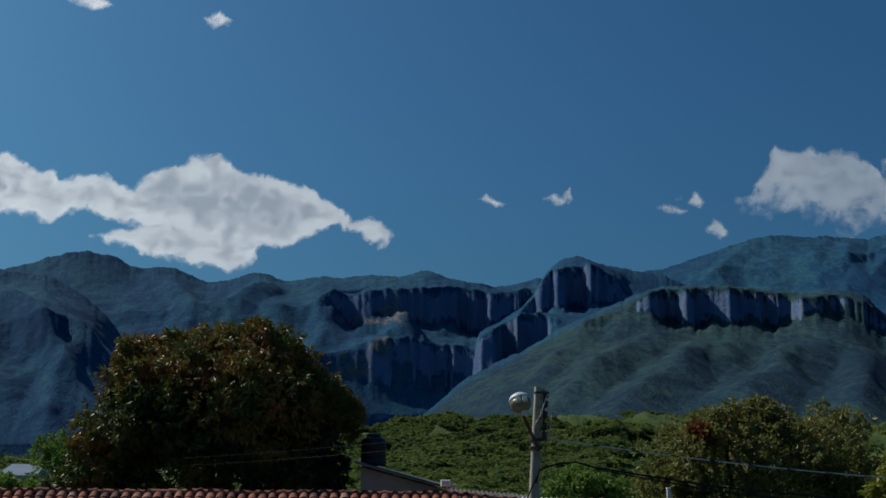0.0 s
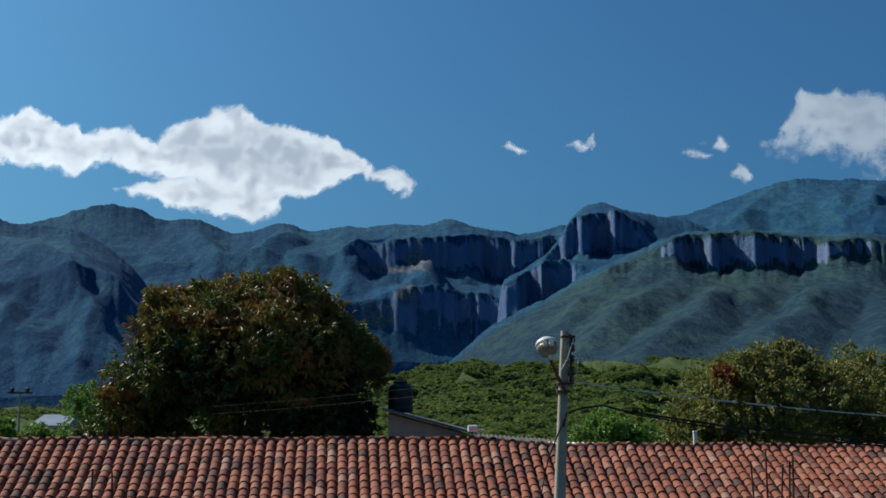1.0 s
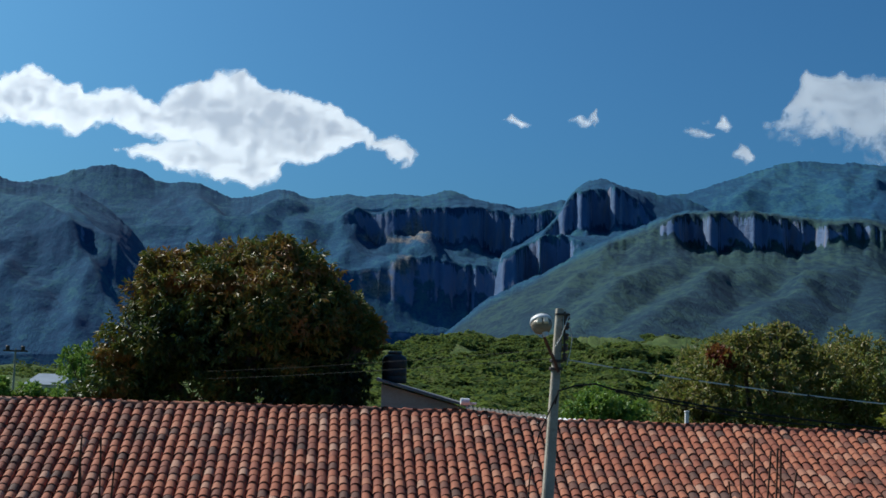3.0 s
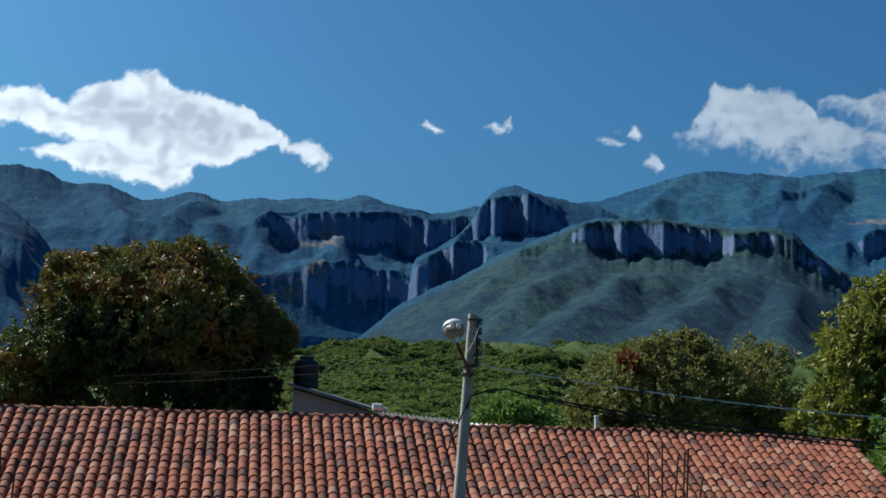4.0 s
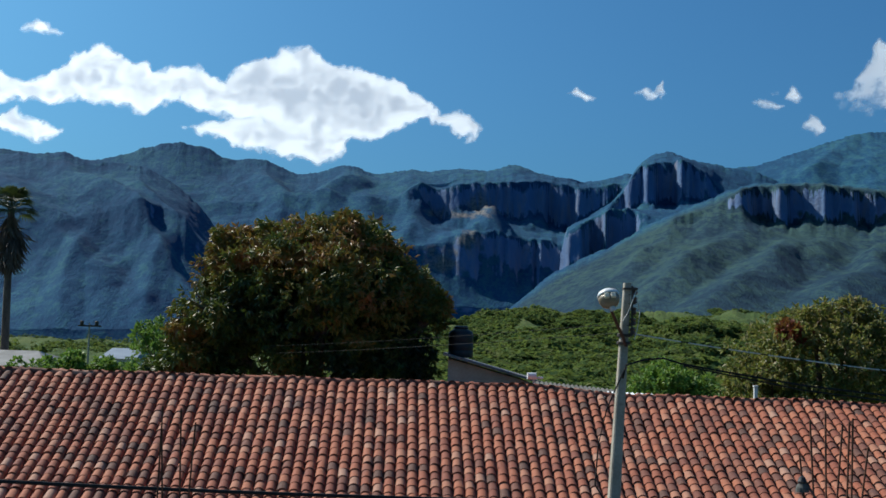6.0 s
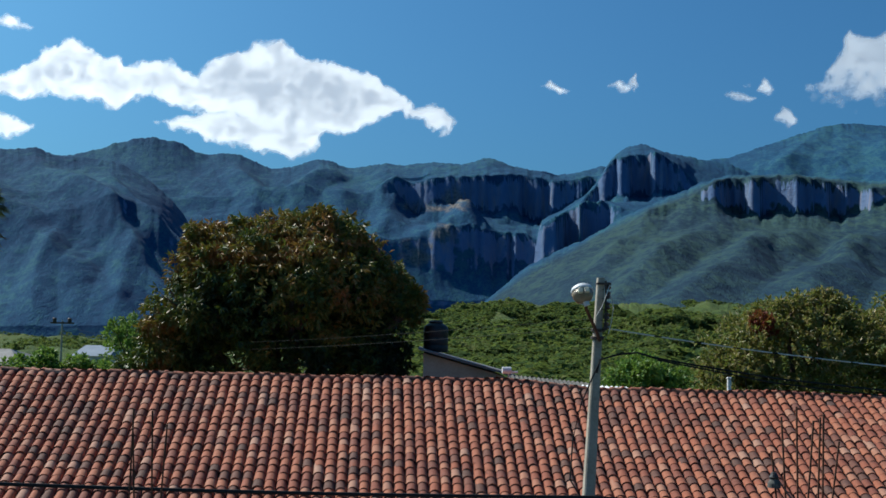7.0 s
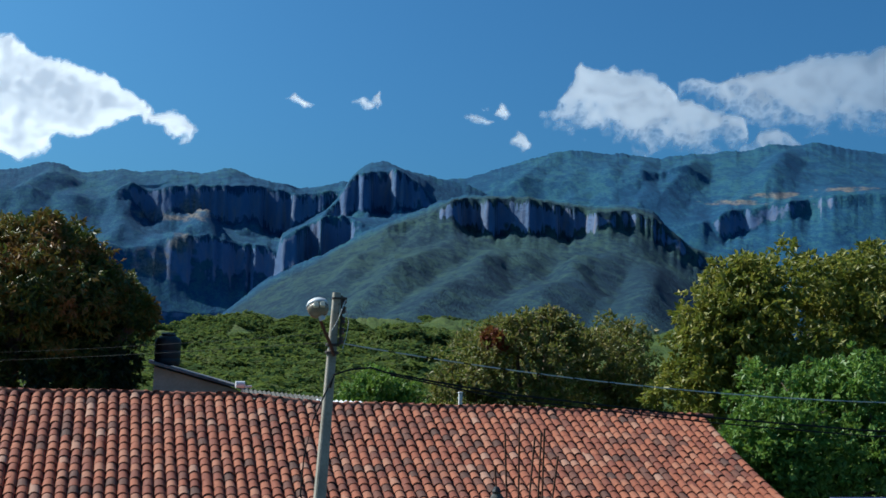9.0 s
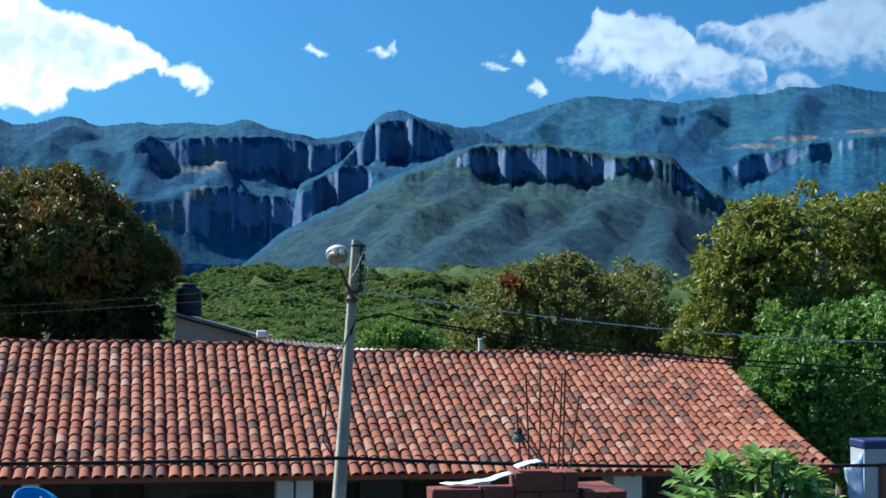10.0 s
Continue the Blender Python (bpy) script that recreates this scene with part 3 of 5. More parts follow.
def build_land():
    az = np.concatenate([np.arange(-180, -26, 4.0), np.arange(-26, 37.0, 0.085), np.arange(38, 180, 4.0), [180.0]])
    r = np.concatenate([[0.0, 4, 8, 12, 16, 20, 25, 30, 38, 48], np.geomspace(60, 1000, 110), np.linspace(1000, 4400, 540)[1:]])
    A, Rr = np.meshgrid(az, r, indexing="ij")
    Z = land_height(A, Rr)
    X, Y = Rr * np.sin(np.radians(A)), Rr * np.cos(np.radians(A))
    n, m = A.shape
    idx = np.arange(n * m).reshape(n, m)
    f = np.stack([idx[:-1, :-1], idx[:-1, 1:], idx[1:, 1:], idx[1:, :-1]], -1).reshape(-1, 4)
    me = mesh_from("ground", np.stack([X, Y, Z], -1).reshape(-1, 3), f[:, ::-1], True)
    el = np.degrees(np.arctan2(Z - 5.6, np.maximum(Rr, 1)))
    bare = np.zeros(A.shape)
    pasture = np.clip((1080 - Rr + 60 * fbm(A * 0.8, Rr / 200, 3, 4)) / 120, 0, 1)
    for a0, e0, sa, se in ((0.2, 6.6, 1.9, 0.24), (1.25, 7.0, 0.8, 0.42), (3.0, 6.75, 0.7, 0.18), (-0.6, 4.3, 0.9, 0.7), (0.6, 5.3, 0.6, 0.5), (27.6, 7.95, 1.5, 0.14), (29.6, 8.25, 1.4, 0.16), (32.6, 8.5, 1.4, 0.12)):
        bare = np.maximum(bare, np.clip(1.2 * (1 - ((A - a0) / sa) ** 2 - ((el - e0) / se) ** 2) + 2.0 * fbm(A * 2.5, el * 6, 4, 77), 0, 1) * (np.abs(A - a0) < sa * 1.3) * (np.abs(el - e0) < se * 1.3))
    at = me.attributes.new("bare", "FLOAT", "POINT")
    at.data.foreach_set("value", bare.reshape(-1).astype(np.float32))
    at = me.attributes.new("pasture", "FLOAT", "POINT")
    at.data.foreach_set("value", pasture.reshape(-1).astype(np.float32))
    # mask of the nearer hillside, where the painted haze is weaker
    less_haze = np.clip((A - 2.0) / 1.5, 0, 1) * np.clip((27.5 - A) / 1.5, 0, 1) * np.clip((2480 + 60 * fbm(A, Rr / 300, 3, 14) - Rr) / 150, 0, 1)
    at = me.attributes.new("less_haze", "FLOAT", "POINT")
    at.data.foreach_set("value", less_haze.reshape(-1).astype(np.float32))
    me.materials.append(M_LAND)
    return tagged(new("ground", me), "wooded valley floor rising to green foothills and haze-blue cliffed mountains", "ground", kind="structure")


build_land()


def lump_mesh(seed, leaves=120, lobes=5):
    """A loose crown of several lobes of leafy sprays, each spray one small bent triangle."""
    g = np.random.default_rng(seed)
    c = np.stack([g.uniform(-0.7, 0.7, lobes), g.uniform(-0.7, 0.7, lobes), g.uniform(0.0, 0.6, lobes)], 1)
    rad = g.uniform(0.35, 0.6, lobes)
    k = g.integers(0, lobes, leaves)
    d = g.normal(size=(leaves, 3)) + [0, 0, 0.35]
    d /= np.linalg.norm(d, axis=1, keepdims=True)
    p = c[k] + d * rad[k][:, None] * g.uniform(0.75, 1.05, (leaves, 1))
    up = d + 0.55 * g.normal(size=(leaves, 3)) + [0, 0, 0.5]
    a = np.cross(up, g.normal(size=(leaves, 3)))
    a /= np.linalg.norm(a, axis=1, keepdims=True)
    b = np.cross(up / np.linalg.norm(up, axis=1, keepdims=True), a)
    s = g.uniform(0.15, 0.29, (leaves, 1))
    vs = np.stack([p + a * s, p - a * s * 0.6 + b * s * 0.85, p - a * s * 0.6 - b * s * 0.85], 1).reshape(-1, 3)
    return vs, np.arange(leaves * 3).reshape(-1, 3)


def scatter_scrub(name, label, count, r0, r1, size0, size1, leaves, seed, azs=(-26, 36), open_land=0.11):
    g = np.random.default_rng(seed)
    protos = [lump_mesh(seed + k, leaves) for k in range(9)]
    az = g.uniform(*azs, count)
    r = np.sqrt(g.uniform(r0 ** 2, r1 ** 2, count))
    keep = fbm(az * r * 0.0175 / 70.0, r / 90.0, 3, seed) + 0.45 * vnoise(az * r * 0.0175 / 260.0, r / 220.0, seed + 3) > open_land
    az, r = az[keep], r[keep]
    z = land_height(az, r)
    V, Fs, off = [], [], 0
    for k in range(len(az)):
        vs, fs = protos[k % 9]
        s = (size0 + (size1 - size0) * g.random() ** 2.2) * min(1.1, 0.75 + r[k] / 1500)
        th = g.uniform(0, 6.28)
        c, sn = math.cos(th), math.sin(th)
        p = vs * s * np.array([g.uniform(0.9, 1.5), g.uniform(0.9, 1.5), g.uniform(0.55, 0.95)])
        p = np.stack([p[:, 0] * c - p[:, 1] * sn, p[:, 0] * sn + p[:, 1] * c, p[:, 2]], 1)
        a = math.radians(az[k])
        V.append(p + [r[k] * math.sin(a), r[k] * math.cos(a), z[k] + 0.02 * s])
        Fs.append(fs + off)
        off += len(vs)
    me = mesh_from(name, np.concatenate(V), np.concatenate(Fs))
    me.materials.append(M_SCRUBFAR)
    return tagged(new(name, me), label, "woodland", kind="stuff")


def scrub_far_material():
    m, nt, b = material("hillside_scrub")
    w = place_of(nt)
    r = random_of(nt)
    big, fine = noise_at(nt, w, 0.02, 3.0), noise_at(nt, w, 0.16, 3.0)
    f = maths(nt, "ADD", maths(nt, "MULTIPLY", r, 0.12), maths(nt, "ADD", maths(nt, "MULTIPLY", big, 0.38), maths(nt, "MULTIPLY", fine, 0.5)))
    nt.links.new(ramp(nt, f, [(0.38, (0.03, 0.06, 0.022)), (0.47, (0.06, 0.105, 0.03)), (0.54, (0.10, 0.14, 0.042)), (0.62, (0.15, 0.17, 0.06))]), b.inputs["Base Color"])
    b.inputs["Roughness"].default_value = 1.0
    b.inputs["Specular IOR Level"].default_value = 0.1
    t = node(nt, "ShaderNodeBsdfTranslucent", Color=(0.14, 0.19, 0.045, 1))
    ms = node(nt, "ShaderNodeMixShader", Fac=0.4)
    nt.links.new(b.outputs[0], ms.inputs[1])
    nt.links.new(t.outputs[0], ms.inputs[2])
    nt.links.new(ms.outputs[0], nt.nodes["Material Output"].inputs["Surface"])
    return m


M_SCRUBFAR = scrub_far_material()
scatter_scrub("scrub_woodland", "dense bright green scrub trees over the foothills", 12500, 130, 1100, 1.0, 6.0, 130, 3, (-2.5, 17))
scatter_scrub("scrub_woodland", "low green scrub behind the village houses", 3000, 70, 430, 0.8, 3.4, 110, 17, (-4, 17), -0.25)
scatter_scrub("scrub_woodland", "green scrub trees along the valley edge", 4000, 130, 1000, 1.2, 4.0, 60, 8, (-26, -2.5))
scatter_scrub("scrub_woodland", "green scrub trees along the valley edge", 2000, 200, 1100, 1.2, 4.0, 60, 12, (17, 36))


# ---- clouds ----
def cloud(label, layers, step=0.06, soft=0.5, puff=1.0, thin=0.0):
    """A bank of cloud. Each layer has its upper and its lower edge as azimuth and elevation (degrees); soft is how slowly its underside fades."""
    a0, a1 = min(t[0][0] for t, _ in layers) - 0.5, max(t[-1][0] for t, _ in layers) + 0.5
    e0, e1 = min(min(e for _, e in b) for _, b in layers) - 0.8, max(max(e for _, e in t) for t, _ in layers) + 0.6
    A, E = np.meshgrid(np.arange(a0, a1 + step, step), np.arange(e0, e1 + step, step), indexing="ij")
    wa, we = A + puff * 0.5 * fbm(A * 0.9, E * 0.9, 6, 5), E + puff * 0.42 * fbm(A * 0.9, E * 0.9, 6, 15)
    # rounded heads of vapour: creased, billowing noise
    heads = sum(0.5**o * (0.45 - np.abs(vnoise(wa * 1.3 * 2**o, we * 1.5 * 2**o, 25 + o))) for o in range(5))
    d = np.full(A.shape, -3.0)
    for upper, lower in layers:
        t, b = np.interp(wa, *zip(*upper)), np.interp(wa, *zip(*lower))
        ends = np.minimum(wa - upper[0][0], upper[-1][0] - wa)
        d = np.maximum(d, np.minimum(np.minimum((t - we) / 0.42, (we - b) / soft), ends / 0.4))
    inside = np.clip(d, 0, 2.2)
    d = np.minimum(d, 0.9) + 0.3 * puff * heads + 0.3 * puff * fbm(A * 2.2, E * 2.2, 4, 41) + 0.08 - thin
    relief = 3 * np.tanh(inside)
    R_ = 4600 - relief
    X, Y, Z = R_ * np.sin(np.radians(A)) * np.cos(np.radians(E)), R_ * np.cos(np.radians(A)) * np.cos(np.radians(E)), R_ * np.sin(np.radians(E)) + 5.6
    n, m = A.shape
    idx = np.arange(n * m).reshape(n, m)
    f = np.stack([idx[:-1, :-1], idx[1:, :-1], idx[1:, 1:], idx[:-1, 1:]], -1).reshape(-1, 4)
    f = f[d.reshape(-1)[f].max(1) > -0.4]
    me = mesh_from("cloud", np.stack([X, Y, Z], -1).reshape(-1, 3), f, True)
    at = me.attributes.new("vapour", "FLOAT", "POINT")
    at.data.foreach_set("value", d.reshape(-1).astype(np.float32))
    # drives the painted grey shading: depth inside the edges plus billow noise
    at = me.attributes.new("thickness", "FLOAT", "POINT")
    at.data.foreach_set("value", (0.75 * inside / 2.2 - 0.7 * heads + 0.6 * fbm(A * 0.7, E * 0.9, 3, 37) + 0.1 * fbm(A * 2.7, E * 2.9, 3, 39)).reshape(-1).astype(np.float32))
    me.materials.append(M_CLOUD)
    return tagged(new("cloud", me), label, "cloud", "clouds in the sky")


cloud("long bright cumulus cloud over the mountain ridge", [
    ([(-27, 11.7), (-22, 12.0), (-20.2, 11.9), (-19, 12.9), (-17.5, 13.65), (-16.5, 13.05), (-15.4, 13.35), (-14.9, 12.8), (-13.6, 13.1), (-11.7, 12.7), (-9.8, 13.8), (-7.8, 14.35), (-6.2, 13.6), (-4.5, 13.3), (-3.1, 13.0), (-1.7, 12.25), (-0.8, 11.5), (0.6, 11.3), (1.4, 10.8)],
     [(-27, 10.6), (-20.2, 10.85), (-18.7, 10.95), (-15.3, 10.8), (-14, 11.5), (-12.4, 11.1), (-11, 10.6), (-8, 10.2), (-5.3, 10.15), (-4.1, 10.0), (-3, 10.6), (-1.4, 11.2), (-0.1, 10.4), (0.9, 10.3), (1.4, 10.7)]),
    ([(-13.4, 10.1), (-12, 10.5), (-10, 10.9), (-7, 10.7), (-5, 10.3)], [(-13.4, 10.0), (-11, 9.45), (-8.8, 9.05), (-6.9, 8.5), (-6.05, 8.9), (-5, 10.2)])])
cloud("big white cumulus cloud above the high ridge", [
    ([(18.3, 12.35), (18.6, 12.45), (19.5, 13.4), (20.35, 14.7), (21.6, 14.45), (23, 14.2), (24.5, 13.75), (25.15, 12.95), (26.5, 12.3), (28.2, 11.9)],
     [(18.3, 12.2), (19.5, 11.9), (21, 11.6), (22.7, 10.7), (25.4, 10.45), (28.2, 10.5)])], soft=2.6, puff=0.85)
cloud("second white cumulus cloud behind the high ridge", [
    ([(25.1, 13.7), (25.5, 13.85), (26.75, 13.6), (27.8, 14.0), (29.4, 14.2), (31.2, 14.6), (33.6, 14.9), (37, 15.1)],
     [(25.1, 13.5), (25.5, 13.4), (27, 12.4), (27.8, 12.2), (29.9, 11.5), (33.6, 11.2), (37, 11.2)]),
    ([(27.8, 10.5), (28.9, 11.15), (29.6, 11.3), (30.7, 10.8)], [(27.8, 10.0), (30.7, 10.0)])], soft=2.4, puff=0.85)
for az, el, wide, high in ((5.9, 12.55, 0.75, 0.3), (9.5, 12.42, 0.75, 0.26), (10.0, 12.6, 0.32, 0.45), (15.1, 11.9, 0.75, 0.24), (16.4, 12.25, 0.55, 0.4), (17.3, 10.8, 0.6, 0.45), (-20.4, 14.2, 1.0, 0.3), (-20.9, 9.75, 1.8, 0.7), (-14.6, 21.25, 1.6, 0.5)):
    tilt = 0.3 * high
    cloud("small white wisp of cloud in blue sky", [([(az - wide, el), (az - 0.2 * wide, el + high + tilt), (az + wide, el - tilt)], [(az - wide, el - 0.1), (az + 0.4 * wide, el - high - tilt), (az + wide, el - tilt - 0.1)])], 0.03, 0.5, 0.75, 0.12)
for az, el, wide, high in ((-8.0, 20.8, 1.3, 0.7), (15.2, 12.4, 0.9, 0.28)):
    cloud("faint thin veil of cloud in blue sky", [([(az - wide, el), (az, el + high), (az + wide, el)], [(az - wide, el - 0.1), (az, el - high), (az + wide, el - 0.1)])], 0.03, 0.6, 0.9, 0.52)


# ---- trees ----
def leaves_mesh(name, lobes, count, length, width, droop=0.3, per=7, shell=0.55, seed=1, gaps=-0.2):
    """Many folded leaves in tufts through a crown made of lobes (x, y, z, rx, ry, rz)."""
    g = np.random.default_rng(seed)
    L = np.array(lobes, float)
    w = (L[:, 3] * L[:, 4] + L[:, 4] * L[:, 5] + L[:, 3] * L[:, 5])
    # boughs on the shell of each lobe, tufts over each bough, leaves in each tuft
    nb = max(12, count // (per * 12))
    k = g.choice(len(L), nb, p=w / w.sum())
    d = g.normal(size=(nb, 3))
    d /= np.linalg.norm(d, axis=1, keepdims=True)
    rad = shell + (1.0 - shell) * g.random(nb) ** 0.5
    B = L[k, :3] + d * L[k, 3:] * rad[:, None]
    keep = fbm(B[:, 0] * 0.7 + B[:, 1] * 0.5, B[:, 2] * 0.7 + B[:, 1] * 0.3, 3, seed + 7) > gaps
    B, k = B[keep], k[keep]
    size = np.minimum(L[k, 3:].mean(1) * 0.34, 0.75) * g.uniform(0.6, 1.15, len(B))
    m = 12
    B, size, k = np.repeat(B, m, 0), np.repeat(size, m), np.repeat(k, m)
    d = g.normal(size=(len(B), 3)) + np.array([0, 0, 0.35])
    d /= np.linalg.norm(d, axis=1, keepdims=True)
    C = B + d * (size * g.uniform(0.6, 1.05, len(B)))[:, None] * np.array([1, 1, 0.75])
    C, O = np.repeat(C, per, 0), np.repeat(d, per, 0)
    N = len(C)
    ax = g.normal(size=(N, 3)) * 0.8 + O * 0.7 + np.array([0, 0, -droop])
    ax /= np.linalg.norm(ax, axis=1, keepdims=True)
    side = np.cross(ax, g.normal(size=(N, 3)))
    side /= np.linalg.norm(side, axis=1, keepdims=True) + 1e-9
    up = np.cross(side, ax)
    s = g.uniform(0.65, 1.25, (N, 1))
    b = C + ax * s * length * 0.1
    tip = b + ax * s * length - up * s * length * 0.12
    mid = b + ax * s * length * 0.5
    l, r = mid + side * s * width * 0.5 + up * s * width * 0.2, mid - side * s * width * 0.5 + up * s * width * 0.2
    V = np.stack([b, l, tip, r], 1).reshape(-1, 3)
    i = np.arange(N)[:, None] * 4
    return mesh_from(name, V, np.concatenate([i + [0, 2, 1], i + [0, 3, 2]], 0))


def wood_mesh(base, lobes, r0, seed=1, sides=7):
    """Trunk and limbs that reach into each lobe, in one bmesh."""
    g = random.Random(seed)
    bm = bmesh.new()
    fork = Vector((base[0], base[1], base[2] + min(l[2] for l in lobes) * 0.62))

    def add(pts, radii):
        t = tube(pts, radii, sides)
        me = bpy.data.meshes.new("limb")
        t.to_mesh(me)
        t.free()
        bm.from_mesh(me)
        bpy.data.meshes.remove(me)

    add([base, Vector(base).lerp(fork, 0.5) + Vector((g.uniform(-.1, .1), 0.05, 0)), fork], [r0 * 1.25, r0, r0 * 0.85])
    for x, y, z, rx, ry, rz in lobes:
        e = Vector((x, y, z))
        m = fork.lerp(e, 0.5) + Vector((g.uniform(-.3, .3), g.uniform(-.3, .3), -0.15 * rz))
        add([fork, m, e], [r0 * 0.6, r0 * 0.4, r0 * 0.18])
        for _ in range(5):
            t = e + Vector((g.uniform(-1, 1) * rx, g.uniform(-1, 1) * ry, g.uniform(-0.4, 0.95) * rz)) * 0.75
            add([m.lerp(e, 0.6), e.lerp(t, 0.5) + Vector((0, 0, 0.1)), t], [r0 * 0.2, r0 * 0.12, r0 * 0.04])
    return bm


def billows(lobes, each, size, seed):
    """Smaller lobes over the upper side of each lobe."""
    g = random.Random(seed)
    out = list(lobes)
    for x, y, z, rx, ry, rz in lobes:
        for _ in range(each):
            a, e = g.uniform(0, 6.283), g.uniform(-0.3, 1.3)
            f = size * g.uniform(0.75, 1.25) * min(1, rx / 1.4)
            out.append((x + math.cos(a) * math.cos(e) * rx * 0.8, y + math.sin(a) * math.cos(e) * ry * 0.8, z + math.sin(e) * rz * 0.8, f, f, f * 0.8))
    return out


def tree(label, base, lobes, count, length, width, leaf, r0=0.25, seed=1, droop=0.3, gaps=-0.2, shell=0.55, name="tree", each=0, size=0.7):
    t = thing(name, label, name, pose(0, 0, 0), "trees behind the tiled house")
    part("trunk", wood_mesh(base, lobes, r0, seed), M_BARK, t, smooth=True)
    part("crown", leaves_mesh("crown", billows(lobes, each, size, seed), count, length, width, droop, seed=seed, gaps=gaps, shell=shell), leaf, t)
    return t


tree("large dense dark mango tree with reddish leaves", (-4.5, 36.2, 0), [
    (-4.2, 35.6, 7.0, 2.6, 2.9, 2.15), (-6.0, 35.6, 7.3, 1.3, 1.6, 1.55), (-2.45, 36, 7.0, 1.3, 1.9, 1.75), (-7.25, 35.5, 6.0, 1.15, 1.6, 1.6), (-8.0, 35.5, 4.5, 1.0, 1.5, 1.4),
    (-4.6, 36.5, 4.6, 3.6, 2.4, 2.3), (-1.75, 36.3, 4.8, 1.05, 1.6, 1.8), (-0.5, 35.4, 6.6, 0.36, 0.45, 0.6), (-3.3, 35.8, 8.5, 1.0, 1.2, 0.8), (-4.6, 35.7, 8.55, 0.85, 1.0, 0.75), (-6.75, 35.4, 8.3, 0.7, 0.8, 0.6)],
    160000, 0.215, 0.075, M_MANGO, 0.45, 11, 1.0, -0.4, 0.72, each=7, size=0.85)
tb = tree("broad olive-green tree with brown dry patches behind the roof", (13.2, 40.3, 0), [
    (13.3, 40, 5.2, 2.3, 2.2, 2.1), (11.6, 40, 4.9, 2.0, 2.0, 2.1), (15.9, 40.5, 5.1, 2.1, 2.0, 2.2), (10.3, 39.5, 4.2, 1.2, 1.3, 1.2), (17.0, 40.5, 4.5, 1.1, 1.5, 1.6), (12.2, 39.5, 6.5, 0.9, 0.9, 0.8), (13.5, 40, 6.8, 0.9, 0.8, 0.75)],
    42000, 0.21, 0.09, M_LEAFB, 0.26, 23, 0.3, -0.25, 0.5)
part("blossom", leaves_mesh("blossom", [(11.5, 38.9, 6.5, 0.6, 0.5, 0.4)], 500, 0.2, 0.09, 0.0, seed=5), M_BLOOM, tb, "cluster of dull red flowers")
tree("tall green broadleaf tree with visible pale branches", (20.0, 34.6, 0), [
    (20.5, 34, 6.8, 3.5, 3.0, 2.8), (17.6, 33.5, 6.1, 1.9, 2.0, 2.2), (17.0, 34, 7.4, 1.0, 1.2, 1.1), (18.3, 34, 8.3, 1.3, 1.3, 1.0), (16.2, 33.5, 4.9, 1.2, 1.4, 1.3), (23.6, 34.5, 7.4, 3.0, 2.8, 2.4), (19.0, 33, 4.3, 3.0, 2.0, 2.0)],
    62000, 0.24, 0.12, M_LEAFC, 0.3, 31, 0.35, -0.22, 0.5)
tree("low fresh green leafy tree beside the house gable", (16.8, 27.3, 0), [
    (16.2, 27, 4.2, 1.9, 1.7, 1.85), (18.1, 27, 4.5, 1.8, 1.6, 1.65), (15.0, 26.8, 3.4, 1.2, 1.2, 1.3), (17.5, 26.5, 2.8, 2.4, 1.6, 1.7)],
    30000, 0.18, 0.11, M_LEAFD, 0.16, 37, 0.2, -0.3, 0.5)
tree("low bright green bush above the roof ridge", (8.6, 45.2, 0), [(8.3, 45, 3.9, 1.3, 1.2, 1.25), (9.6, 45, 3.6, 1.2, 1.2, 1.1), (7.6, 45, 3.2, 1.0, 1.0, 1.0)], 11000, 0.2, 0.11, M_LEAFD, 0.12, 41, 0.2, -0.4, 0.5, "bush")
tree("low green bushes along the ridge of the tiled roof", (-14.0, 45.2, 0), [(-15.0, 45, 4.0, 1.0, 1.0, 1.0), (-13.4, 45, 3.8, 1.1, 1.0, 0.9), (-11.9, 45, 3.7, 1.1, 1.0, 0.85), (-16.6, 45.5, 3.7, 1.0, 1.0, 0.8)], 15000, 0.2, 0.11, M_LEAFD, 0.12, 43, 0.2, -0.35, 0.5, "bush")
tree("yellow-green feathery tree behind the mango tree", (-12.0, 48.2, 0), [(-12.4, 48, 4.9, 1.1, 1.1, 1.5), (-11.4, 48, 4.6, 1.3, 1.1, 1.7)], 14000, 0.2, 0.08, M_LEAFD, 0.15, 47, 0.1, -0.3, 0.5)


